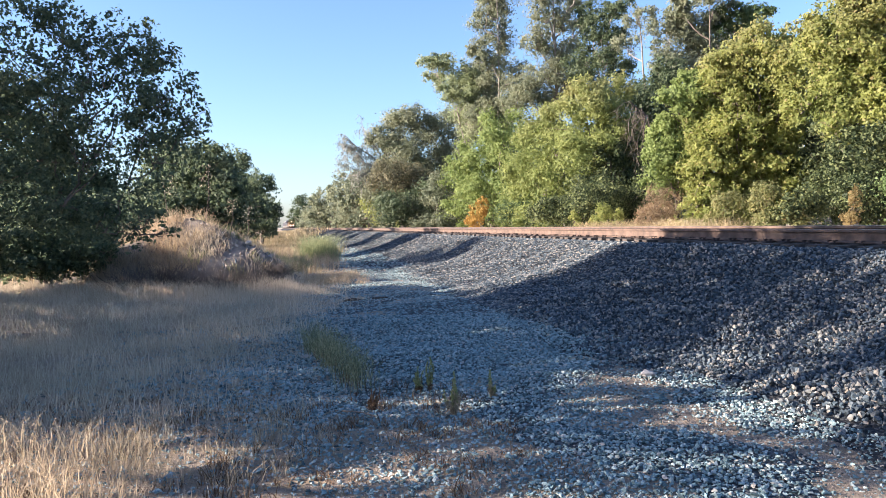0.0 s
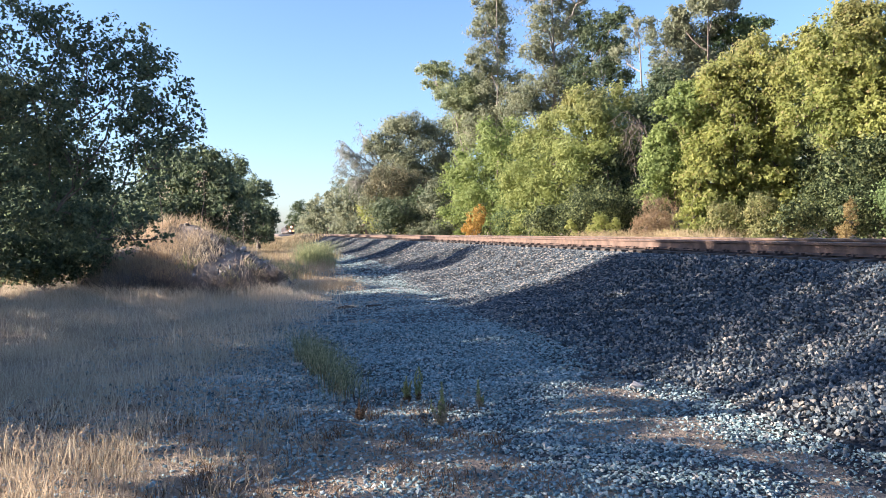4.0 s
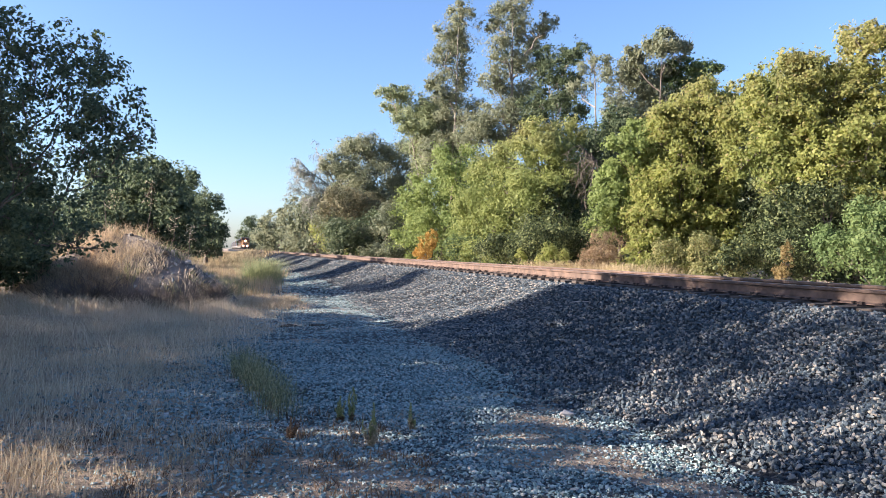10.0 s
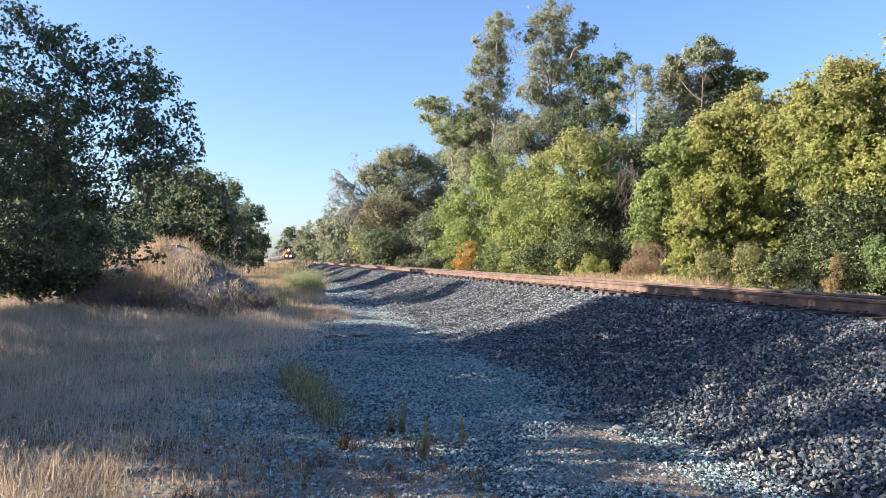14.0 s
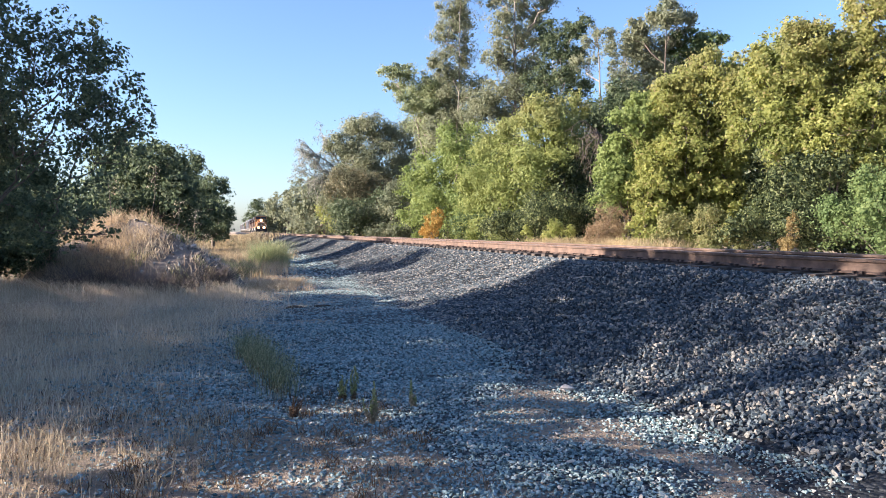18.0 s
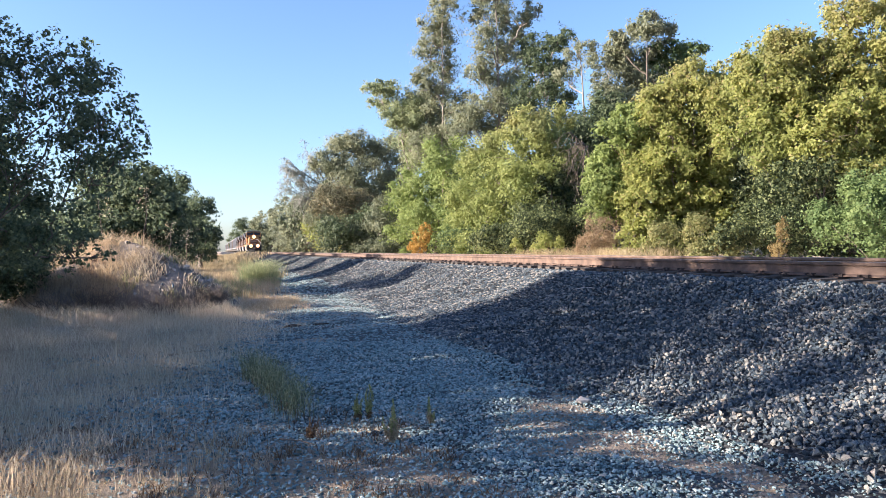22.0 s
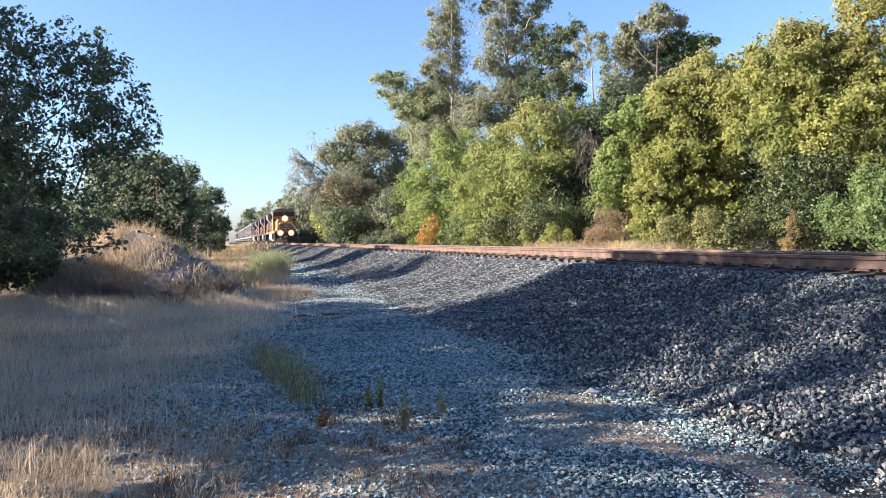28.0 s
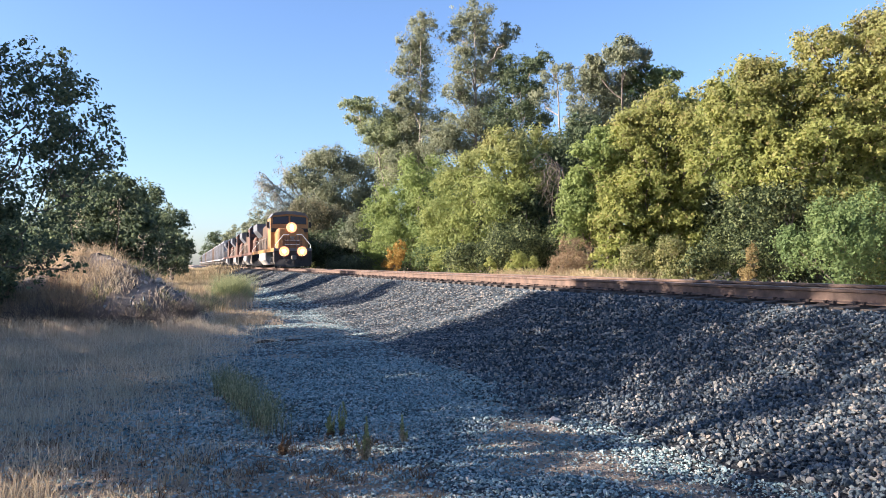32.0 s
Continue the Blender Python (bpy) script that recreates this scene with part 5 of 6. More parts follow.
def locomotive(label):
    top = thing("locomotive", label, "locomotive", "train")
    # pilot, plow and coupler
    bm = extrude([(-1.5, 1.45), (1.5, 1.45), (1.5, 0.55), (1.2, 0.2), (-1.2, 0.2), (-1.5, 0.55)], 0.55, 0.8)
    part("pilot", bm, BLACK_STEEL, top, "black steel pilot")
    bm = bmesh.new()
    for s in (-1, 1):
        pts = [(0, 0.1, 0.12), (0, 0.3, 0.75), (s * 1.45, 0.62, 0.75), (s * 1.45, 0.52, 0.16), (0, 0.45, 0.12), (0, 0.55, 0.75), (s * 1.45, 0.8, 0.75), (s * 1.45, 0.7, 0.16)]
        v = [bm.verts.new(q) for q in pts]
        for f in ((0, 1, 2, 3), (4, 5, 6, 7), (1, 5, 6, 2), (0, 4, 7, 3), (2, 6, 7, 3)):
            bm.faces.new([v[k] for k in f])
    bmesh.ops.recalc_face_normals(bm, faces=bm.faces)
    part("plow", bm, BLACK_STEEL, top)
    bm = box(-0.16, 0.16, -0.35, 0.6, 0.72, 1.02, 0.04)
    box(-0.2, 0.06, -0.5, -0.25, 0.7, 1.04, 0.04, bm)
    part("coupler", bm, DUSTY_STEEL, top)
    for x in (-0.75, -0.55, 0.55, 0.75):
        part("air_hose", rod((x, 0.4, 1.05), (x * 0.95, 0.3, 0.5), 0.03), BLACK_STEEL, top)
    # platform
    part("platform", box(-1.52, 1.52, 0.5, 21.8, 1.42, 1.62, 0.02), ARMOUR_GREY, top)
    part("side_sill", box(-1.54, -1.5, 0.6, 21.7, 1.36, 1.66), YELLOW, top, "yellow side sill")
    part("side_sill", box(1.5, 1.54, 0.6, 21.7, 1.36, 1.66), YELLOW, top, "yellow side sill")
    # nose
    nose = [(-1.25, 1.62), (1.25, 1.62), (1.25, 2.95), (1.05, 3.35), (-1.05, 3.35), (-1.25, 2.95)]
    bm = extrude(nose, 1.15, 2.9)
    for v in bm.verts:
        if v.co.y < 2:
            v.co.x *= 0.9
            if v.co.z > 2.9:
                v.co.y += 0.35
                v.co.z -= 0.1
    bmesh.ops.bevel(bm, geom=bm.edges[:], offset=0.06, segments=2, affect="EDGES")
    part("nose", bm, YELLOW, top, "yellow short hood")
    part("nose_door", box(-0.62, -0.12, 1.12, 1.2, 1.75, 2.8, 0.02), YELLOW, top)
    # cab
    bm = extrude([(-1.56, 1.62), (1.56, 1.62), (1.56, 4.25), (1.28, 4.6), (0.6, 4.72), (-0.6, 4.72), (-1.28, 4.6), (-1.56, 4.25)], 2.85, 5.3)
    for v in bm.verts:
        if v.co.y < 3 and v.co.z < 3.4:
            v.co.y -= 0.15
    part("cab", bm, YELLOW, top, "yellow painted cab")
    part("cab_roof", extrude([(-1.6, 4.23), (-1.3, 4.64), (-0.6, 4.78), (0.6, 4.78), (1.3, 4.64), (1.6, 4.23), (1.54, 4.23), (1.26, 4.56), (0.6, 4.7), (-0.6, 4.7), (-1.26, 4.56), (-1.54, 4.23)], 2.7, 5.4), ARMOUR_GREY, top, "dark grey roof")
    part("brow", extrude([(-1.56, 4.28), (-1.4, 4.42), (-0.1, 4.56), (0.1, 4.56), (1.4, 4.42), (1.56, 4.28), (1.28, 4.6), (0.6, 4.72), (-0.6, 4.72), (-1.28, 4.6)], 2.74, 2.86), ARMOUR_GREY, top, "dark grey brow")
    part("nose_panel", box(-0.82, 0.82, 1.06, 1.16, 1.68, 2.62, 0.03), NOSE_SHADED_PAINT, top, "grimy orange front panel between the handrails, paint dimmed for its shade")
    for z in (1.95, 2.3):
        part("grab_iron", rod((-0.6, 1.02, z), (0.6, 1.02, z), 0.02, sides=6), WHITE_PAINT, top)
    part("emblem_plate", extrude([(-0.18, 2.5), (0.0, 2.3), (0.18, 2.5), (0.18, 2.62), (-0.18, 2.62)], 1.0, 1.05), DUSTY_STEEL, top, "small pale shield-shaped plate")
    for s in (-1, 1):
        pane = part("windshield", extrude([(s * 0.12, 3.78), (s * 1.36, 3.74), (s * 1.32, 4.24), (s * 0.12, 4.34)], 2.78, 2.84), GLASS, top, "dark windshield pane")
        part("window_frame", extrude([(s * 0.07, 3.73), (s * 1.41, 3.69), (s * 1.37, 4.28), (s * 0.07, 4.39)], 2.8, 2.845), BLACK_STEEL, pane)
        part("side_window", box(s * 1.55 - 0.02, s * 1.55 + 0.02, 3.3, 4.6, 3.3, 4.0, 0.015), GLASS, top)
        part("number_board", box(s * 1.22 - 0.3, s * 1.22 + 0.3, 2.6, 2.72, 3.02, 3.34, 0.01), BLACK_STEEL, top, "black number board")
        part("mirror", box(s * 1.75 - 0.1, s * 1.75 + 0.1, 3.1, 3.16, 3.4, 3.9), BLACK_STEEL, top)
        # steps and front rails
        bm = bmesh.new()
        for z in (0.45, 0.78, 1.11):
            box(s * 1.3 - 0.22, s * 1.3 + 0.22, 0.86, 1.1, z, z + 0.04, bm=bm)
        box(s * 1.52 - 0.02, s * 1.52 + 0.02, 0.82, 1.14, 0.4, 1.45, bm=bm)
        part("steps", bm, DUSTY_STEEL, top)
        bm = rod((s * 0.75, 0.62, 2.75), (s * 1.42, 0.62, 1.9), 0.026)
        rod((s * 1.42, 0.62, 1.9), (s * 1.46, 0.62, 0.7), 0.026, bm)
        rod((s * 0.75, 0.62, 2.75), (s * 0.3, 0.62, 2.75), 0.03, bm)
        part("handrail", bm, WHITE_PAINT, top, "white front handrail")
        part("ditch_light_housing", box(s * 0.72 - 0.2, s * 0.72 + 0.2, 0.48, 0.62, 1.18, 1.56, 0.04), BLACK_STEEL, top)
        part("ditch_light", rod((s * 0.72, 0.4, 1.37), (s * 0.72, 0.46, 1.37), 0.12, sides=18), LAMP, top, "lit ditch light")
        part("lamp_reflector", rod((s * 0.72, 0.44, 1.37), (s * 0.72, 0.5, 1.37), 0.4, sides=20), LAMP_HALO, top, "warm glowing disc standing in for the halo of the lamp")
    bm = bmesh.new()
    for x in (-0.55, -0.3, 0.3, 0.55):
        rod((x, 0.62, 1.62), (x, 0.62, 2.75), 0.02, bm)
    rod((-0.75, 0.62, 2.2), (0.75, 0.62, 2.2), 0.02, bm)
    part("platform_railing", bm, BLACK_STEEL, top)
    part("headlight_housing", box(-0.36, 0.36, 1.42, 2.1, 3.08, 3.62, 0.08), NOSE_SHADED_PAINT, top)
    part("lamp_reflector", rod((0, 1.38, 3.36), (0, 1.44, 3.36), 0.42, sides=20), LAMP_HALO, top, "warm glowing disc standing in for the halo of the lamp")
    for s in (-1, 1):
        part("headlight", rod((0, 1.34, 3.36 + s * 0.11), (0, 1.4, 3.36 + s * 0.11), 0.1, sides=18), LAMP, top, "lit headlight")
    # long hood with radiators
    part("long_hood", extrude([(-0.95, 1.62), (0.95, 1.62), (0.95, 3.9), (0.75, 4.15), (-0.75, 4.15), (-0.95, 3.9)], 5.3, 21.2), HOOD_SHADED_PAINT, top, "grimy yellow engine hood, tree shade put into its paint")
    part("radiator", extrude([(-0.96, 3.1), (0.96, 3.1), (1.5, 3.75), (1.5, 4.4), (-1.5, 4.4), (-1.5, 3.75)], 16.5, 21.0), ARMOUR_GREY, top, "flared radiator housing")
    part("blower_housing", box(-1.45, -0.9, 5.35, 7.6, 1.62, 4.1, 0.05), HOOD_SHADED_PAINT, top)
    part("dynamic_brake_vent", box(-1.02, 1.02, 7.8, 9.6, 3.2, 4.2, 0.04), BLACK_STEEL, top)
    part("exhaust_stack", box(-0.3, 0.3, 12.6, 13.8, 4.15, 4.5, 0.04), BLACK_STEEL, top)
    part("horn", rod((0.2, 4.0, 4.86), (0.2, 4.7, 4.86), 0.07, r2=0.03), DUSTY_STEEL, top)
    for k in range(9):
        part("hood_door", box(-0.985, -0.95, 9.9 + k * 0.72, 10.55 + k * 0.72, 1.8, 3.05, 0.01), HOOD_SHADED_PAINT, top)
    for s in (-1, 1):
        bm = rod((s * 1.48, 5.4, 2.65), (s * 1.48, 21.6, 2.65), 0.025)
        for k in range(10):
            rod((s * 1.48, 5.4 + k * 1.8, 1.62), (s * 1.48, 5.4 + k * 1.8, 2.65), 0.022, bm, 6)
        part("side_railing", bm, DUSTY_STEEL, top)
    part("fuel_tank", extrude([(-1.5, 1.38), (1.5, 1.38), (1.5, 0.7), (1.15, 0.28), (-1.15, 0.28), (-1.5, 0.7)], 7.6, 14.0), TANK_GREY, top, "dusty grey fuel tank")
    for y in (4.6, 17.4):
        wheels_turning.append(truck(top, y, 3, 1.95))
    return top


def hopper_car(label, paint):
    top = thing("hopper_car", label, "freight car", "train")
    bm = extrude([(-1.52, 1.75), (-1.3, 1.1), (1.3, 1.1), (1.52, 1.75), (1.6, 4.5), (1.25, 4.95), (0.6, 5.15), (-0.6, 5.15), (-1.25, 4.95), (-1.6, 4.5)], 1.6, 15.4)
    part("hopper_body", bm, paint, top)
    for y0, y1 in ((0.5, 1.6), (16.5, 15.4)):
        bm = bmesh.new()
        lo, hi = [(-1.5, y0, 1.35), (1.5, y0, 1.35)], [(1.5, y1, 4.2), (-1.5, y1, 4.2)]
        bm.faces.new([bm.verts.new(q) for q in lo + hi])
        bmesh.ops.solidify(bm, geom=bm.faces[:], thickness=0.06)
        part("slope_sheet", bm, paint, top)
        part("end_ladder", rod((-1.45, y0, 1.3), (-1.45, y0, 4.9), 0.04), BLACK_STEEL, top)
        part("coupler", box(-0.15, 0.15, y0 - 0.6 if y0 < 1 else y0, y0 if y0 < 1 else y0 + 0.6, 0.75, 1.05, 0.03), BLACK_STEEL, top)
    for k in range(9):
        y = 2.2 + k * 1.58
        part("rib", box(-1.68, -1.5, y, y + 0.12, 1.5, 4.5), paint, top)
    part("side_sill", box(-1.62, 1.62, 0.4, 16.6, 1.2, 1.4), paint, top)
    bm = box(-0.45, 0.45, 1.5, 15.5, 5.17, 5.21)
    part("roof_walk", bm, DUSTY_STEEL, top)
    for y in (4.2, 8.5, 12.8):
        part("discharge_gate", extrude([(-1.2, 1.15), (1.2, 1.15), (0.45, 0.45), (-0.45, 0.45)], y - 0.9, y + 0.9), DUSTY_STEEL, top)
    for y in (2.2, 14.8):
        truck(top, y, 2, 1.78)
    return top


train = []
lead = locomotive("orange-yellow and grey diesel locomotive with lit headlights leading the train")
train.append((lead, 0.0))
own_sets = [w for sets in wheels_turning for w in sets]
for k in (1, 2, 3):
    trailing = tagged(copy_thing(lead, pose(0, 0, 0)), "muted orange and grey trailing diesel locomotive coupled in the train, paint darkened for shade")
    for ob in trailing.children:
        # shade goes into the paint of the trailing units
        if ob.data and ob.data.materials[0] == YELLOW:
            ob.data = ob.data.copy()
            ob.data.materials[0] = TRAIL_SHADED_PAINT
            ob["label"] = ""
        # lamps and their added halo discs both go dark
        if ob.data and ob.data.materials[0] in (LAMP, LAMP_HALO):
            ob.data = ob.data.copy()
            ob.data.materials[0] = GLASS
            ob["label"] = "unlit lamp disc"
    own_sets += [ob for ob in trailing.children if ob.name.startswith("wheelset")]
    train.append((trailing, 22.4 * k * TRAIN_SCALE))
car = hopper_car("grey covered hopper freight car with ribbed sides", HOPPER_GREY)
tan_car = hopper_car("tan covered hopper freight car with ribbed sides", HOPPER_TAN)
for k in range(17):
    if k == 0:
        own = car
    elif k == 3:
        own = tan_car
    else:
        own = copy_thing(tan_car if k % 5 == 3 else car, pose(0, 0, 0))
    train.append((own, (89.6 + 17.3 * k) * TRAIN_SCALE))
for own, _ in train:
    own.scale = (TRAIN_SCALE,) * 3


# grass and weeds
def blades(p, z, height, width, lean=0.35, wind=(0.0, 0.0)):
    """Points and quads of bent grass blades standing at p."""
    n = len(p)
    a = rng.uniform(0, 2 * np.pi, n)
    h = height * rng.uniform(0.55, 1.25, n)
    out = np.stack([np.cos(a), np.sin(a)], -1) * (lean * rng.random(n) * h)[:, None] + np.asarray(wind) * h[:, None]
    b = rng.uniform(0, np.pi, n)
    side = np.stack([np.cos(b), np.sin(b), 0 * b], -1) * (width * rng.uniform(0.6, 1.3, n))[:, None] / 2
    root = np.c_[p, z]
    mid = np.c_[p + out * 0.35, z + h * 0.6]
    tip = np.c_[p + out, z + h * 0.97]
    v = np.stack([root - side, root + side, mid - side * 0.8, mid + side * 0.8, tip - side * 0.15, tip + side * 0.15], 1).reshape(-1, 3)
    k = np.arange(n)[:, None] * 6
    return (v, np.concatenate([k + [0, 1, 3, 2], k + [2, 3, 5, 4]])), tip


def clustered(n, groups, x0, x1, y0, y1, spread):
    c = np.stack([rng.uniform(x0, x1, groups), rng.uniform(y0, y1, groups)], -1)
    return c[rng.integers(0, groups, n)] + rng.normal(0, spread, (n, 2))


def grass(name, label, p, height, width, material, lean=0.35, z=None, kind="stuff", category="grass", ears=0.0, wind=(0.0, 0.0)):
    z = surface(p[:, 0], p[:, 1]) - 0.01 if z is None else z
    made, tips = blades(p, z, height, width, lean, wind)
    sets = [made]
    if ears:
        some = tips[rng.random(len(tips)) < ears]
        for _ in range(3):
            sets.append(leaves(some + rng.normal(0, 0.014, some.shape), 0.028, 0.006, droop=1.0))
    v, f = joined(sets)
    return tagged(new(name, mesh_of(name, v, f, material)), label, category, kind=kind)


def field_keep(p):
    x, y = p.T
    edge = np.interp(y, [3, 6, 9, 13, 18, 24], [-0.95, -0.85, -0.5, 0.25, 1.0, 1.5])
    return 1 / (1 + np.exp((x - edge) / 0.28)) * np.clip(0.75 + 0.5 * ripple(x, y, 0.9), 0.15, 1) * np.clip((y - 4.0) / 5.0, 0.35, 1)


p = clustered(42000, 2600, -4.6, 1.2, 4.2, 12, 0.14)
grass("dry_grass", "thin grey-tan dead grass over gravelly soil", p[rng.random(len(p)) < field_keep(p)], 0.17, 0.0045, GREY_STRAW, 1.1, ears=0.06)
p = clustered(40000, 2200, -7.0, 2.0, 12, 24, 0.22)
grass("dry_grass", "grey-tan dead grass over gravelly soil", p[rng.random(len(p)) < field_keep(p)], 0.25, 0.0065, GREY_STRAW, 1.7)
p = clustered(9000, 450, -12, 1.5, 24, 60, 0.4)
grass("dry_grass", "tan dead grass below the trees", p[(p[:, 0] < 1.5)], 0.45, 0.03, STRAW, 0.4)
p = clustered(1600, 60, -2.7, -0.8, 4.4, 6.4, 0.13)
grass("dry_grass", "tall golden dry grass with drooping ears", p, 0.3, 0.0036, MOUND_STRAW, 1.1, ears=0.15, wind=(0.14, 0.0))
p = clustered(800, 30, -1.1, 0.3, 5.0, 7.0, 0.07)
grass("dry_grass", "short golden dry grass", p, 0.17, 0.004, MOUND_STRAW, 1.1, ears=0.08)
p = clustered(3600, 170, -2.6, 1.7, 4.2, 8.0, 0.06)
grass("dry_weeds", "low rust-brown dry weeds between stones", p, 0.085, 0.007, RUSTY_WEED, 1.6)
p = strewn(-3.0, 1.6, 3.4, 9.0, 90)
grass("straw_litter", "flattened straw and dry stems on the soil", p[rng.random(len(p)) < 1.15 - gravel_keep(p)], 0.045, 0.007, STRAW, 4.0)
p = clustered(3200, 60, 0.6, 2.3, 20.5, 24.5, 0.14)
grass("dry_grass", "sunlit straw-coloured grass tufts at the edge of the gravel", p, 0.24, 0.007, MOUND_STRAW, 1.3)
p = clustered(10000, 200, -4.5, 4.0, 45, 130, 0.8)
grass("dry_grass", "pale dry grass along the line", p[p[:, 0] < 4.2], 0.5, 0.04, STRAW, 0.7)
p = clustered(10500, 280, -3.5, 2.0, 27, 60, 0.35)
grass("dry_grass", "pale yellow dry grass beside the gravel", p, 0.5, 0.011, MOUND_STRAW, 1.1)
p = clustered(6500, 60, 15.0, 17.8, 27, 37, 0.28)
grass("dry_grass", "golden dry grass at the foot of the far trees", p, 1.05, 0.022, STRAW, 0.8)
p = clustered(4200, 140, -3.0, 6.6, 105, 260, 1.0)
grass("dry_grass", "pale dry grass along the line", p, 0.7, 0.09, STRAW, 0.6)
p = clustered(5000, 300, -7.0, -0.4, -9.0, 3.2, 0.2)
grass("dry_grass", "thin dead grass over gravelly soil", p, 0.22, 0.007, GREY_STRAW, 1.0)


def tuft(name, label, spots, n, height, green, straw, spread, width=0.006, lean=0.85):
    """A clump of upright stems, green above and straw-coloured at the foot."""
    top = thing(name, label, "grass", "grass tufts in the gravel", at=(*spots[0], float(surface(*spots[0]))))
    spots = np.asarray(spots, float)
    p = spots[rng.integers(0, len(spots), n)] + rng.normal(0, spread, (n, 2))
    z = surface(p[:, 0], p[:, 1]) - 0.01
    (v, f), tips = blades(p, z, height, width, lean)
    sets = [(v, f)]
    for k in range(3):
        q = np.c_[p, z] + (tips - np.c_[p, z]) * rng.uniform(0.45, 1.0, (n, 1))
        sets.append(leaves(q + rng.normal(0, 0.008, q.shape), 0.05, 0.008, droop=-1.2))
    v, f = joined(sets)
    tagged(part("foliage", mesh_of("foliage", v - np.array(top.location), f, green), green, top), kind="stuff")
    q = p[: n // 2]
    (v, f), _ = blades(q, z[: n // 2], height * 0.42, width, 0.45)
    tagged(part("dry_foot", mesh_of("dry_foot", v - np.array(top.location), f, straw), straw, top, "straw-coloured dry base"), kind="stuff")
    return top


line = [(0.4 + 0.3 * k / 9 + 0.04 * math.sin(k * 2.1), 10.1 - 2.6 * k / 9) for k in range(10)]
tuft("grass_tuft", "long green grass clump at the gravel edge", line, 760, 0.33, CLUMP_GREEN, RUSTY_WEED, 0.08, 0.006, 0.85)


def feather_weed(label, spot, stems, height, spread, green, straw, dry=0.4):
    """Thin stems set with short upswept leaves, widest below the middle; the lowest ones dry."""
    top = thing("weed", label, "weed", "weeds in the gravel", at=(*spot, float(surface(*spot)) - 0.005))
    fresh, dead, stalks = [], [], []
    for k in range(stems):
        tall = height * (1.0 if k == 0 else rng.uniform(0.45, 0.92))
        foot = rng.normal(0, spread * 0.35, 2)
        tip = foot + rng.normal(0, spread * (0.35 if k == 0 else 1.0), 2)
        line = bent((*foot, 0), (*tip, tall), 6, tall * 0.05)
        stalks.append(tube(line, np.linspace(0.0035, 0.001, 6), 4))
        along = rng.uniform(0.06, 1.0, int(150 * tall / 0.3))
        at = np.stack([np.interp(along * 5, np.arange(6), line[:, j]) for j in range(3)], -1)
        wide = tall * 0.1 * np.clip(1.15 - along, 0.12, 1) * np.clip(along * 4, 0.3, 1)
        turn = rng.uniform(0, 6.28, len(at))
        at = at + np.stack([np.cos(turn) * wide, np.sin(turn) * wide, wide * 1.1], -1) * rng.uniform(0.2, 1.0, (len(at), 1))
        low = along < dry * rng.uniform(0.7, 1.3, len(at))
        fresh.append(at[~low])
        dead.append(at[low])
    v, f = joined(stalks)
    part("stem", mesh_of("stem", v, f, straw, True), straw, top)
    tagged(part("foliage", mesh_of("foliage", *leaves(np.concatenate(fresh), 0.034, 0.007, droop=-1.6), green), green, top), kind="stuff")
    tagged(part("dry_foot", mesh_of("dry_foot", *leaves(np.concatenate(dead), 0.05, 0.011, droop=-1.0), straw), straw, top, "straw-coloured dry leaves at the base"), kind="stuff")
    return top


feather_weed("narrow feathery green weed with a straw-yellow base", (1.37, 6.3), 9, 0.36, 0.035, WEED_GREEN, MOUND_STRAW, 0.5)
feather_weed("small feathery green weed with a dry yellow base", (1.79, 6.6), 6, 0.27, 0.04, WEED_GREEN, MOUND_STRAW, 0.5)
feather_weed("low feathery dark green weed in gravel", (1.22, 7.2), 8, 0.24, 0.05, WEED_GREEN, RUSTY_WEED, 0.2)
feather_weed("tall feathery dark green weed in gravel", (1.34, 7.2), 5, 0.32, 0.03, WEED_GREEN, RUSTY_WEED, 0.2)
feather_weed("withered brown weed in gravel", (0.74, 6.75), 8, 0.19, 0.06, RUSTY_WEED, RUSTY_WEED, 0.3)
tuft("grass_tuft", "green feathery bush of weeds at the foot of the embankment", [(1.35, 33.5), (1.75, 33.8), (1.6, 34.2), (2.0, 33.5), (2.25, 33.9)], 2200, 1.05, PALE_GREEN, STRAW, 0.2, 0.01, 0.95)
tuft("grass_tuft", "dark green low weeds beside the mound", [(0.4, 27.0), (0.8, 27.4), (0.1, 27.6)], 500, 0.6, GREEN_GRASS, GREY_STRAW, 0.2, 0.016)

# mound of soil and rubble
mound = thing("dirt_mound", "mound of grey soil and rubble overgrown with dry grass", "mound", at=(-2.4, 22.6, 0.0))


def mound_z(x, y):
    u, w = (x + 2.5) / np.where(x > -2.5, 3.3, 2.6), (y - 22.6) / 2.7
    r = np.sqrt(u * u + w * w) + 0.12 * np.sin(3 * np.arctan2(w, u) + 0.7)
    return 2.6 * np.clip(1 - r, 0, None) ** 0.8 * (1 - 0.25 * np.clip(1 - r, 0, 1)) + 0.1 * ripple(x, y, 1.1) * np.clip(1.1 - r, 0, 1) + 0.07 * ripple(x, y, 2.3) * np.clip(1.1 - r, 0, 1) - 0.08


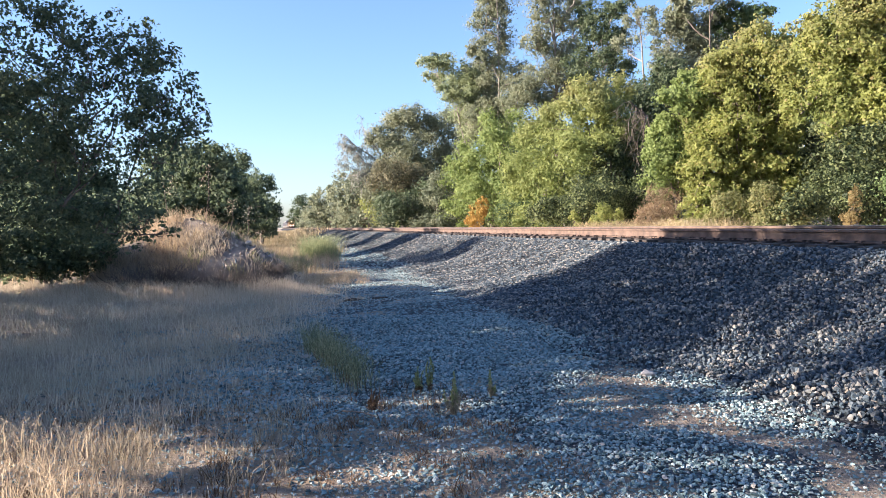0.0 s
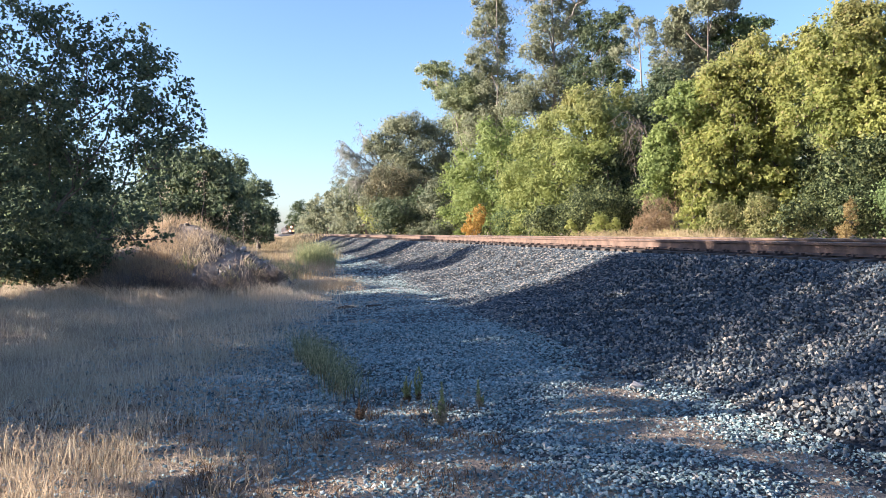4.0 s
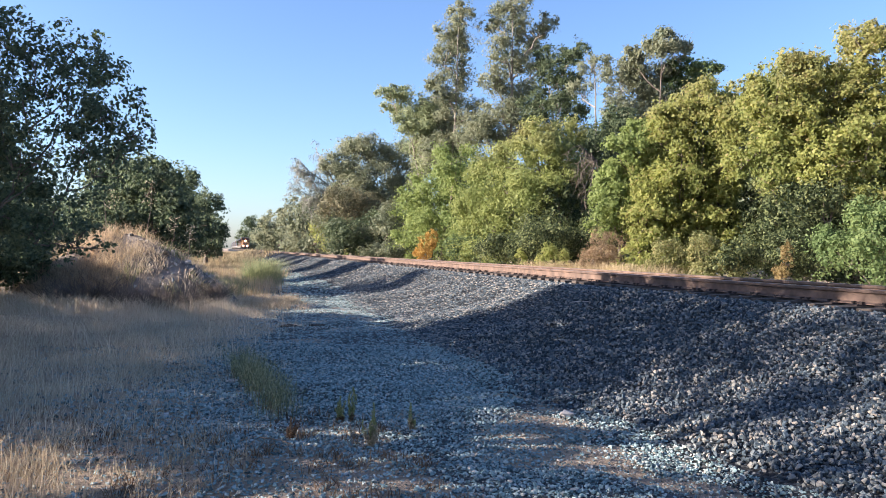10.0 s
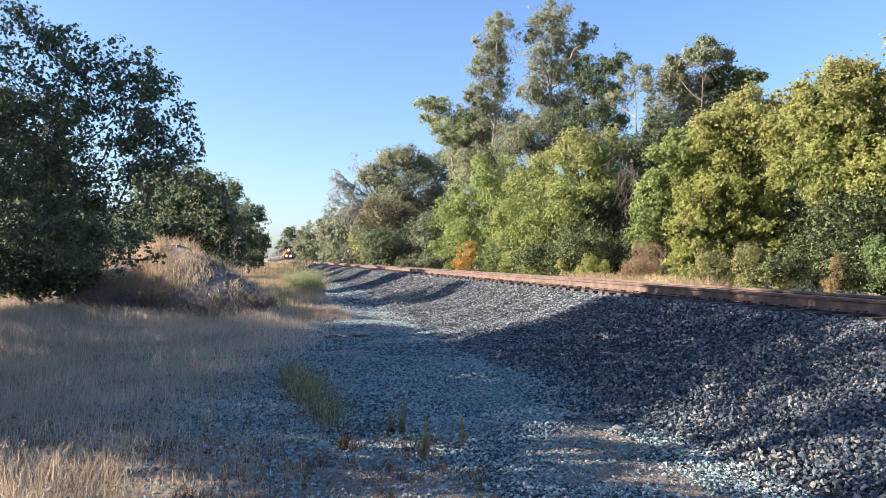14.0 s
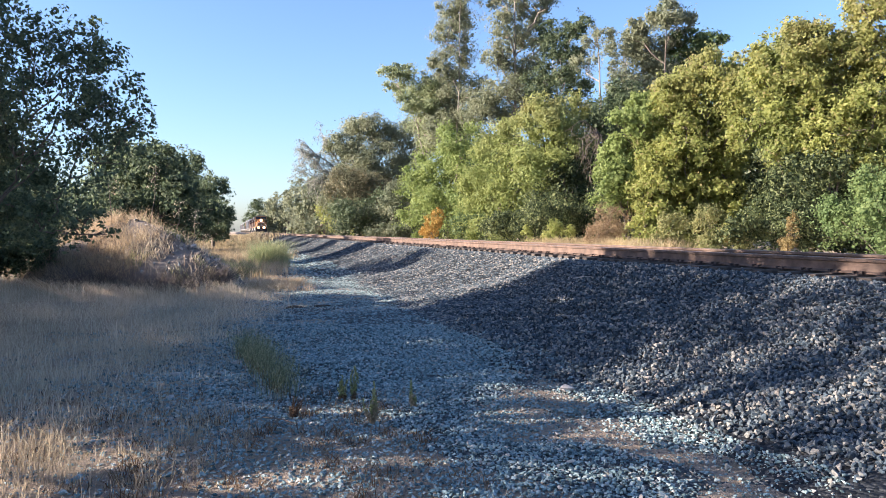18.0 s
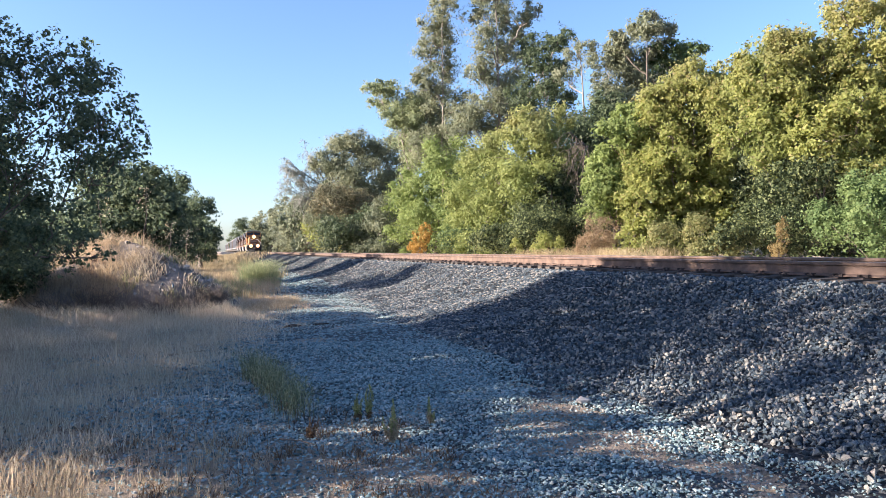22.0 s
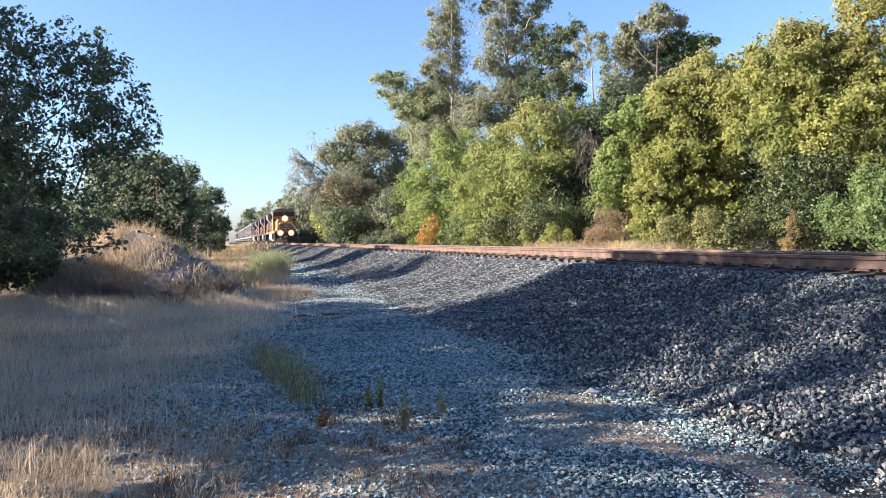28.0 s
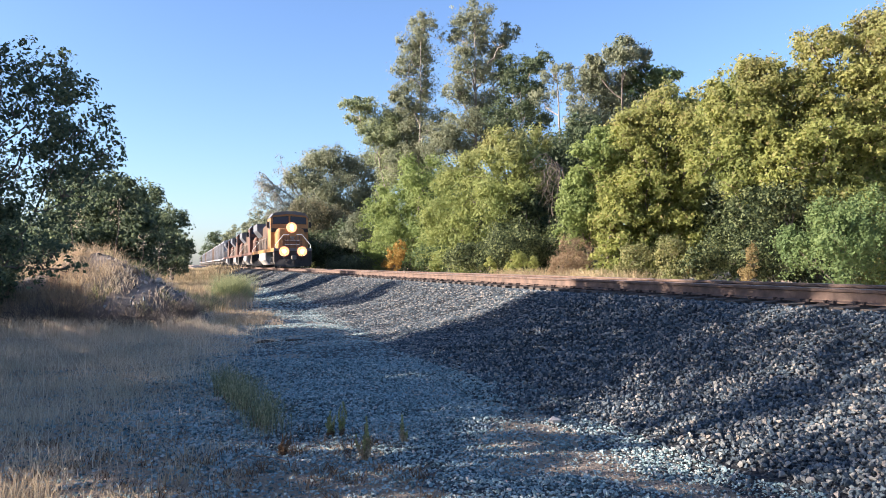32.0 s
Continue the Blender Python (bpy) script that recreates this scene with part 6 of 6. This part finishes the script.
gx = np.arange(-5.6, 0.8, 0.12)
part("soil", sheet("soil", gx + 2.4, np.arange(19.4, 25.8, 0.12) - 22.6, lambda x, y: mound_z(x - 2.4, y + 22.6), HEAP_SOIL), HEAP_SOIL, mound)
rubble_mesh = [mesh_of("rock", *hull_stone(40 + k), PALE_STONE if k % 3 == 0 else HEAP_SOIL if k % 3 == 1 else BALLAST) for k in range(6)]
for k in range(240):
    x, y = rng.uniform(-3.0, 0.5), rng.uniform(19.9, 23.2)
    if k < 10 or k % 2:
        x, y = rng.uniform(-1.7, 0.2), rng.uniform(20.2, 22.3)
    s = rng.uniform(0.05, 0.2) * (0.7 if k > 30 else 1.1)
    rock = part("rock", rubble_mesh[k % 6], BALLAST, mound)
    rock.location = (x + 2.4, y - 22.6, float(max(mound_z(x, y), 0)) + 0.2 * s)
    rock.rotation_euler = rng.uniform(0, 6.28, 3)
    rock.scale = (s, s * rng.uniform(0.7, 1.2), s * 0.8)
slab = part("slab", box(-0.45, 0.45, -0.25, 0.25, -0.05, 0.05, 0.02), PALE_STONE, mound, "broken grey concrete slab")
slab.location, slab.rotation_euler = (1.6, -1.7, 0.42), (0.12, -0.1, 0.3)
p = clustered(13000, 330, -5.0, -0.6, 20.2, 25.4, 0.11)
h = mound_z(p[:, 0], p[:, 1])
keep = (h > 0.25) & (rng.random(len(p)) < np.clip((-1.4 - p[:, 0]) / 0.9, 0.1, 1))
grass("dry_grass", "pale golden dry grass on the mound", p[keep], 0.4, 0.007, MOUND_STRAW, 1.7, z=h[keep] - 0.02, ears=0.02)
p = np.stack([rng.uniform(-2.6, 0.4, 5000), rng.uniform(19.8, 24.0, 5000)], -1)
h = np.maximum(mound_z(p[:, 0], p[:, 1]), 0)
keep = ripple(p[:, 0], p[:, 1], 1.6) > 0.1
grass("dead_brush", "grey dead brush and weeds on the flank of the mound", p[keep], 0.26, 0.012, GREY_STRAW, 1.3, z=h[keep] - 0.02)
keep = ripple(p[:, 0] + 0.7, p[:, 1], 2.1) > 0.45
grass("low_weeds", "dull green low weeds on the mound", p[keep], 0.2, 0.02, GREEN_GRASS, 1.3, z=h[keep] - 0.02)
p = clustered(4200, 220, -5.2, -2.3, 19.4, 21.2, 0.13)
h = np.maximum(mound_z(p[:, 0], p[:, 1]), surface(p[:, 0], p[:, 1]))
grass("dry_grass", "pale dry grass on the lower flank of the mound", p, 0.36, 0.0075, MOUND_STRAW, 1.4, z=h - 0.02)
p = clustered(5200, 260, -5.5, 0.3, 18.4, 20.6, 0.14)
grass("dead_brush", "grey-tan dead brush at the foot of the mound", p, 0.38, 0.008, GREY_STRAW, 1.1)
for x, y, hh in ((-1.9, 22.2, 1.5), (-1.35, 22.6, 1.1), (-0.9, 23.5, 1.3), (-2.9, 22.3, 1.3), (-0.6, 24.5, 1.1)):
    weed = thing("tall_weed", "tall dry weed stalk with pale seed heads", "weed", "tall weeds", at=(x, y, float(mound_z(x, y))))
    v, f = tube(bent((0, 0, 0), (rng.uniform(-0.1, 0.2), 0, hh), 5, 0.03), np.linspace(0.012, 0.006, 5), 5)
    part("stalk", mesh_of("stalk", v, f, DEAD_WOOD), DEAD_WOOD, weed)
    q = np.stack([rng.normal(0.1, 0.1, 60), rng.normal(0, 0.08, 60), hh * rng.uniform(0.6, 1.05, 60)], -1)
    tagged(part("seed_plume", mesh_of("seed_plume", *leaves(q, 0.045, 0.02), GREY_STRAW), GREY_STRAW, weed), kind="stuff")


def brush(x, y, height, spread, twigs):
    """A leafless tangle of thin twigs rising from one spot."""
    top = thing("dead_bush", "leafless grey-brown tangled bush at the foot of the mound", "bush", "dead bushes", at=(x, y, float(max(mound_z(x, y), surface(x, y)))))
    for _ in range(4):
        pieces = []
        for _ in range(twigs):
            tip = np.array([rng.normal(0, spread), rng.normal(0, spread * 0.6), height * rng.uniform(0.35, 1.05)])
            line = bent((rng.normal(0, 0.3 * spread), rng.normal(0, 0.15), -0.03), tip, 5, 0.05)
            pieces.append(tube(line, np.linspace(0.008, 0.003, 5), 4))
            for _ in range(3):
                k = rng.integers(1, 5)
                pieces.append(tube(bent(line[k], line[k] + rng.normal(0, 0.13, 3) + [0, 0, 0.06], 3, 0.01), np.linspace(0.004, 0.002, 3), 4))
        part("branch", mesh_of("branch", *joined(pieces), BRUSH_WOOD, True), BRUSH_WOOD, top)
    return top


BRUSH_WOOD = plain_material("grey_brown_twig", (0.11, 0.088, 0.074), 0.9, 0, 0.35, 9)
for x, y, height, spread in ((-2.9, 20.3, 0.75, 0.4), (-2.1, 20.0, 0.6, 0.45), (-1.3, 19.8, 0.7, 0.42), (-0.6, 19.9, 0.5, 0.4), (-0.1, 20.6, 0.45, 0.35), (-3.6, 20.1, 0.6, 0.4)):
    brush(x, y, height, spread, 26)

# loose pieces
def chunk(name, label, category, x, y, sx, sy, sz, turn, material, seed):
    v, f = ico_stone(seed)
    ob = new(name, mesh_of(name, v * [sx, sy, sz], f, material))
    ob.location = (x, y, float(surface(x, y)) + sz * 0.22)
    ob.rotation_euler = (0, 0, turn)
    return tagged(ob, label, category)


def stick(name, label, category, a, b, r, material):
    line = bent((*a, float(surface(*a)) + r), (*b, float(surface(*b)) + r), 6, 0.006)
    v, f = tube(line, np.linspace(r, r * 0.5, 6), 6)
    return tagged(new(name, mesh_of(name, v, f, material, True)), label, category)


chunk("stone", "pale rounded stone in dry grass", "stone", -0.39, 9.0, 0.13, 0.1, 0.11, 0.3, PALE_STONE, 61)
chunk("stone", "small pale stone in dry grass", "stone", -0.36, 7.75, 0.09, 0.07, 0.07, 1.0, PALE_STONE, 62)
chunk("stone", "pale stone beside the green grass clump", "stone", 0.27, 9.35, 0.14, 0.1, 0.1, 0.5, PALE_STONE, 63)
chunk("stone", "reddish-grey stone at the foot of the embankment", "stone", 3.42, 6.95, 0.2, 0.15, 0.12, 0.2, PALE_STONE, 64)
chunk("wood_chunk", "dark weathered piece of wood on gravel", "wood", 4.05, 11.7, 0.35, 0.12, 0.1, -0.2, DEAD_WOOD, 65)
chunk("wood_chunk", "dark splintered piece of timber on gravel", "wood", 1.45, 16.0, 0.34, 0.15, 0.12, 0.1, TIE_WOOD, 66)
chunk("wood_chunk", "dark splintered piece of timber on gravel", "wood", 2.05, 16.1, 0.4, 0.17, 0.14, -0.15, TIE_WOOD, 67)
stick("twig", "thin pale bent twig on the ground", "twig", (0.42, 6.75), (0.78, 6.35), 0.008, DEAD_WOOD)
stick("twig", "thin pale stick lying on the ballast", "twig", (6.42, 13.2), (6.55, 12.7), 0.012, PALE_STONE)
stick("twig", "dark fallen stick in dry grass", "twig", (-0.75, 12.6), (-0.2, 12.9), 0.02, DEAD_WOOD)


def motions():
    """The train comes at an even speed along the track."""
    times = [0, 0.3, 4, 8, 12, 16, 20, 24, 28, 31.7, 32]
    for ob, behind in train:
        walk(ob, [(t, pose(TRACK_X, FRONT_0 - SPEED * t + behind, RAIL_TOP)) for t in times])
    for ob in own_sets:
        x, y, z = ob.location
        walk(ob, [(k / 15, pose(x, y, z, math.degrees(SPEED * k / 15 / (WHEEL_R * TRAIN_SCALE)))) for k in range(481)])


motions()
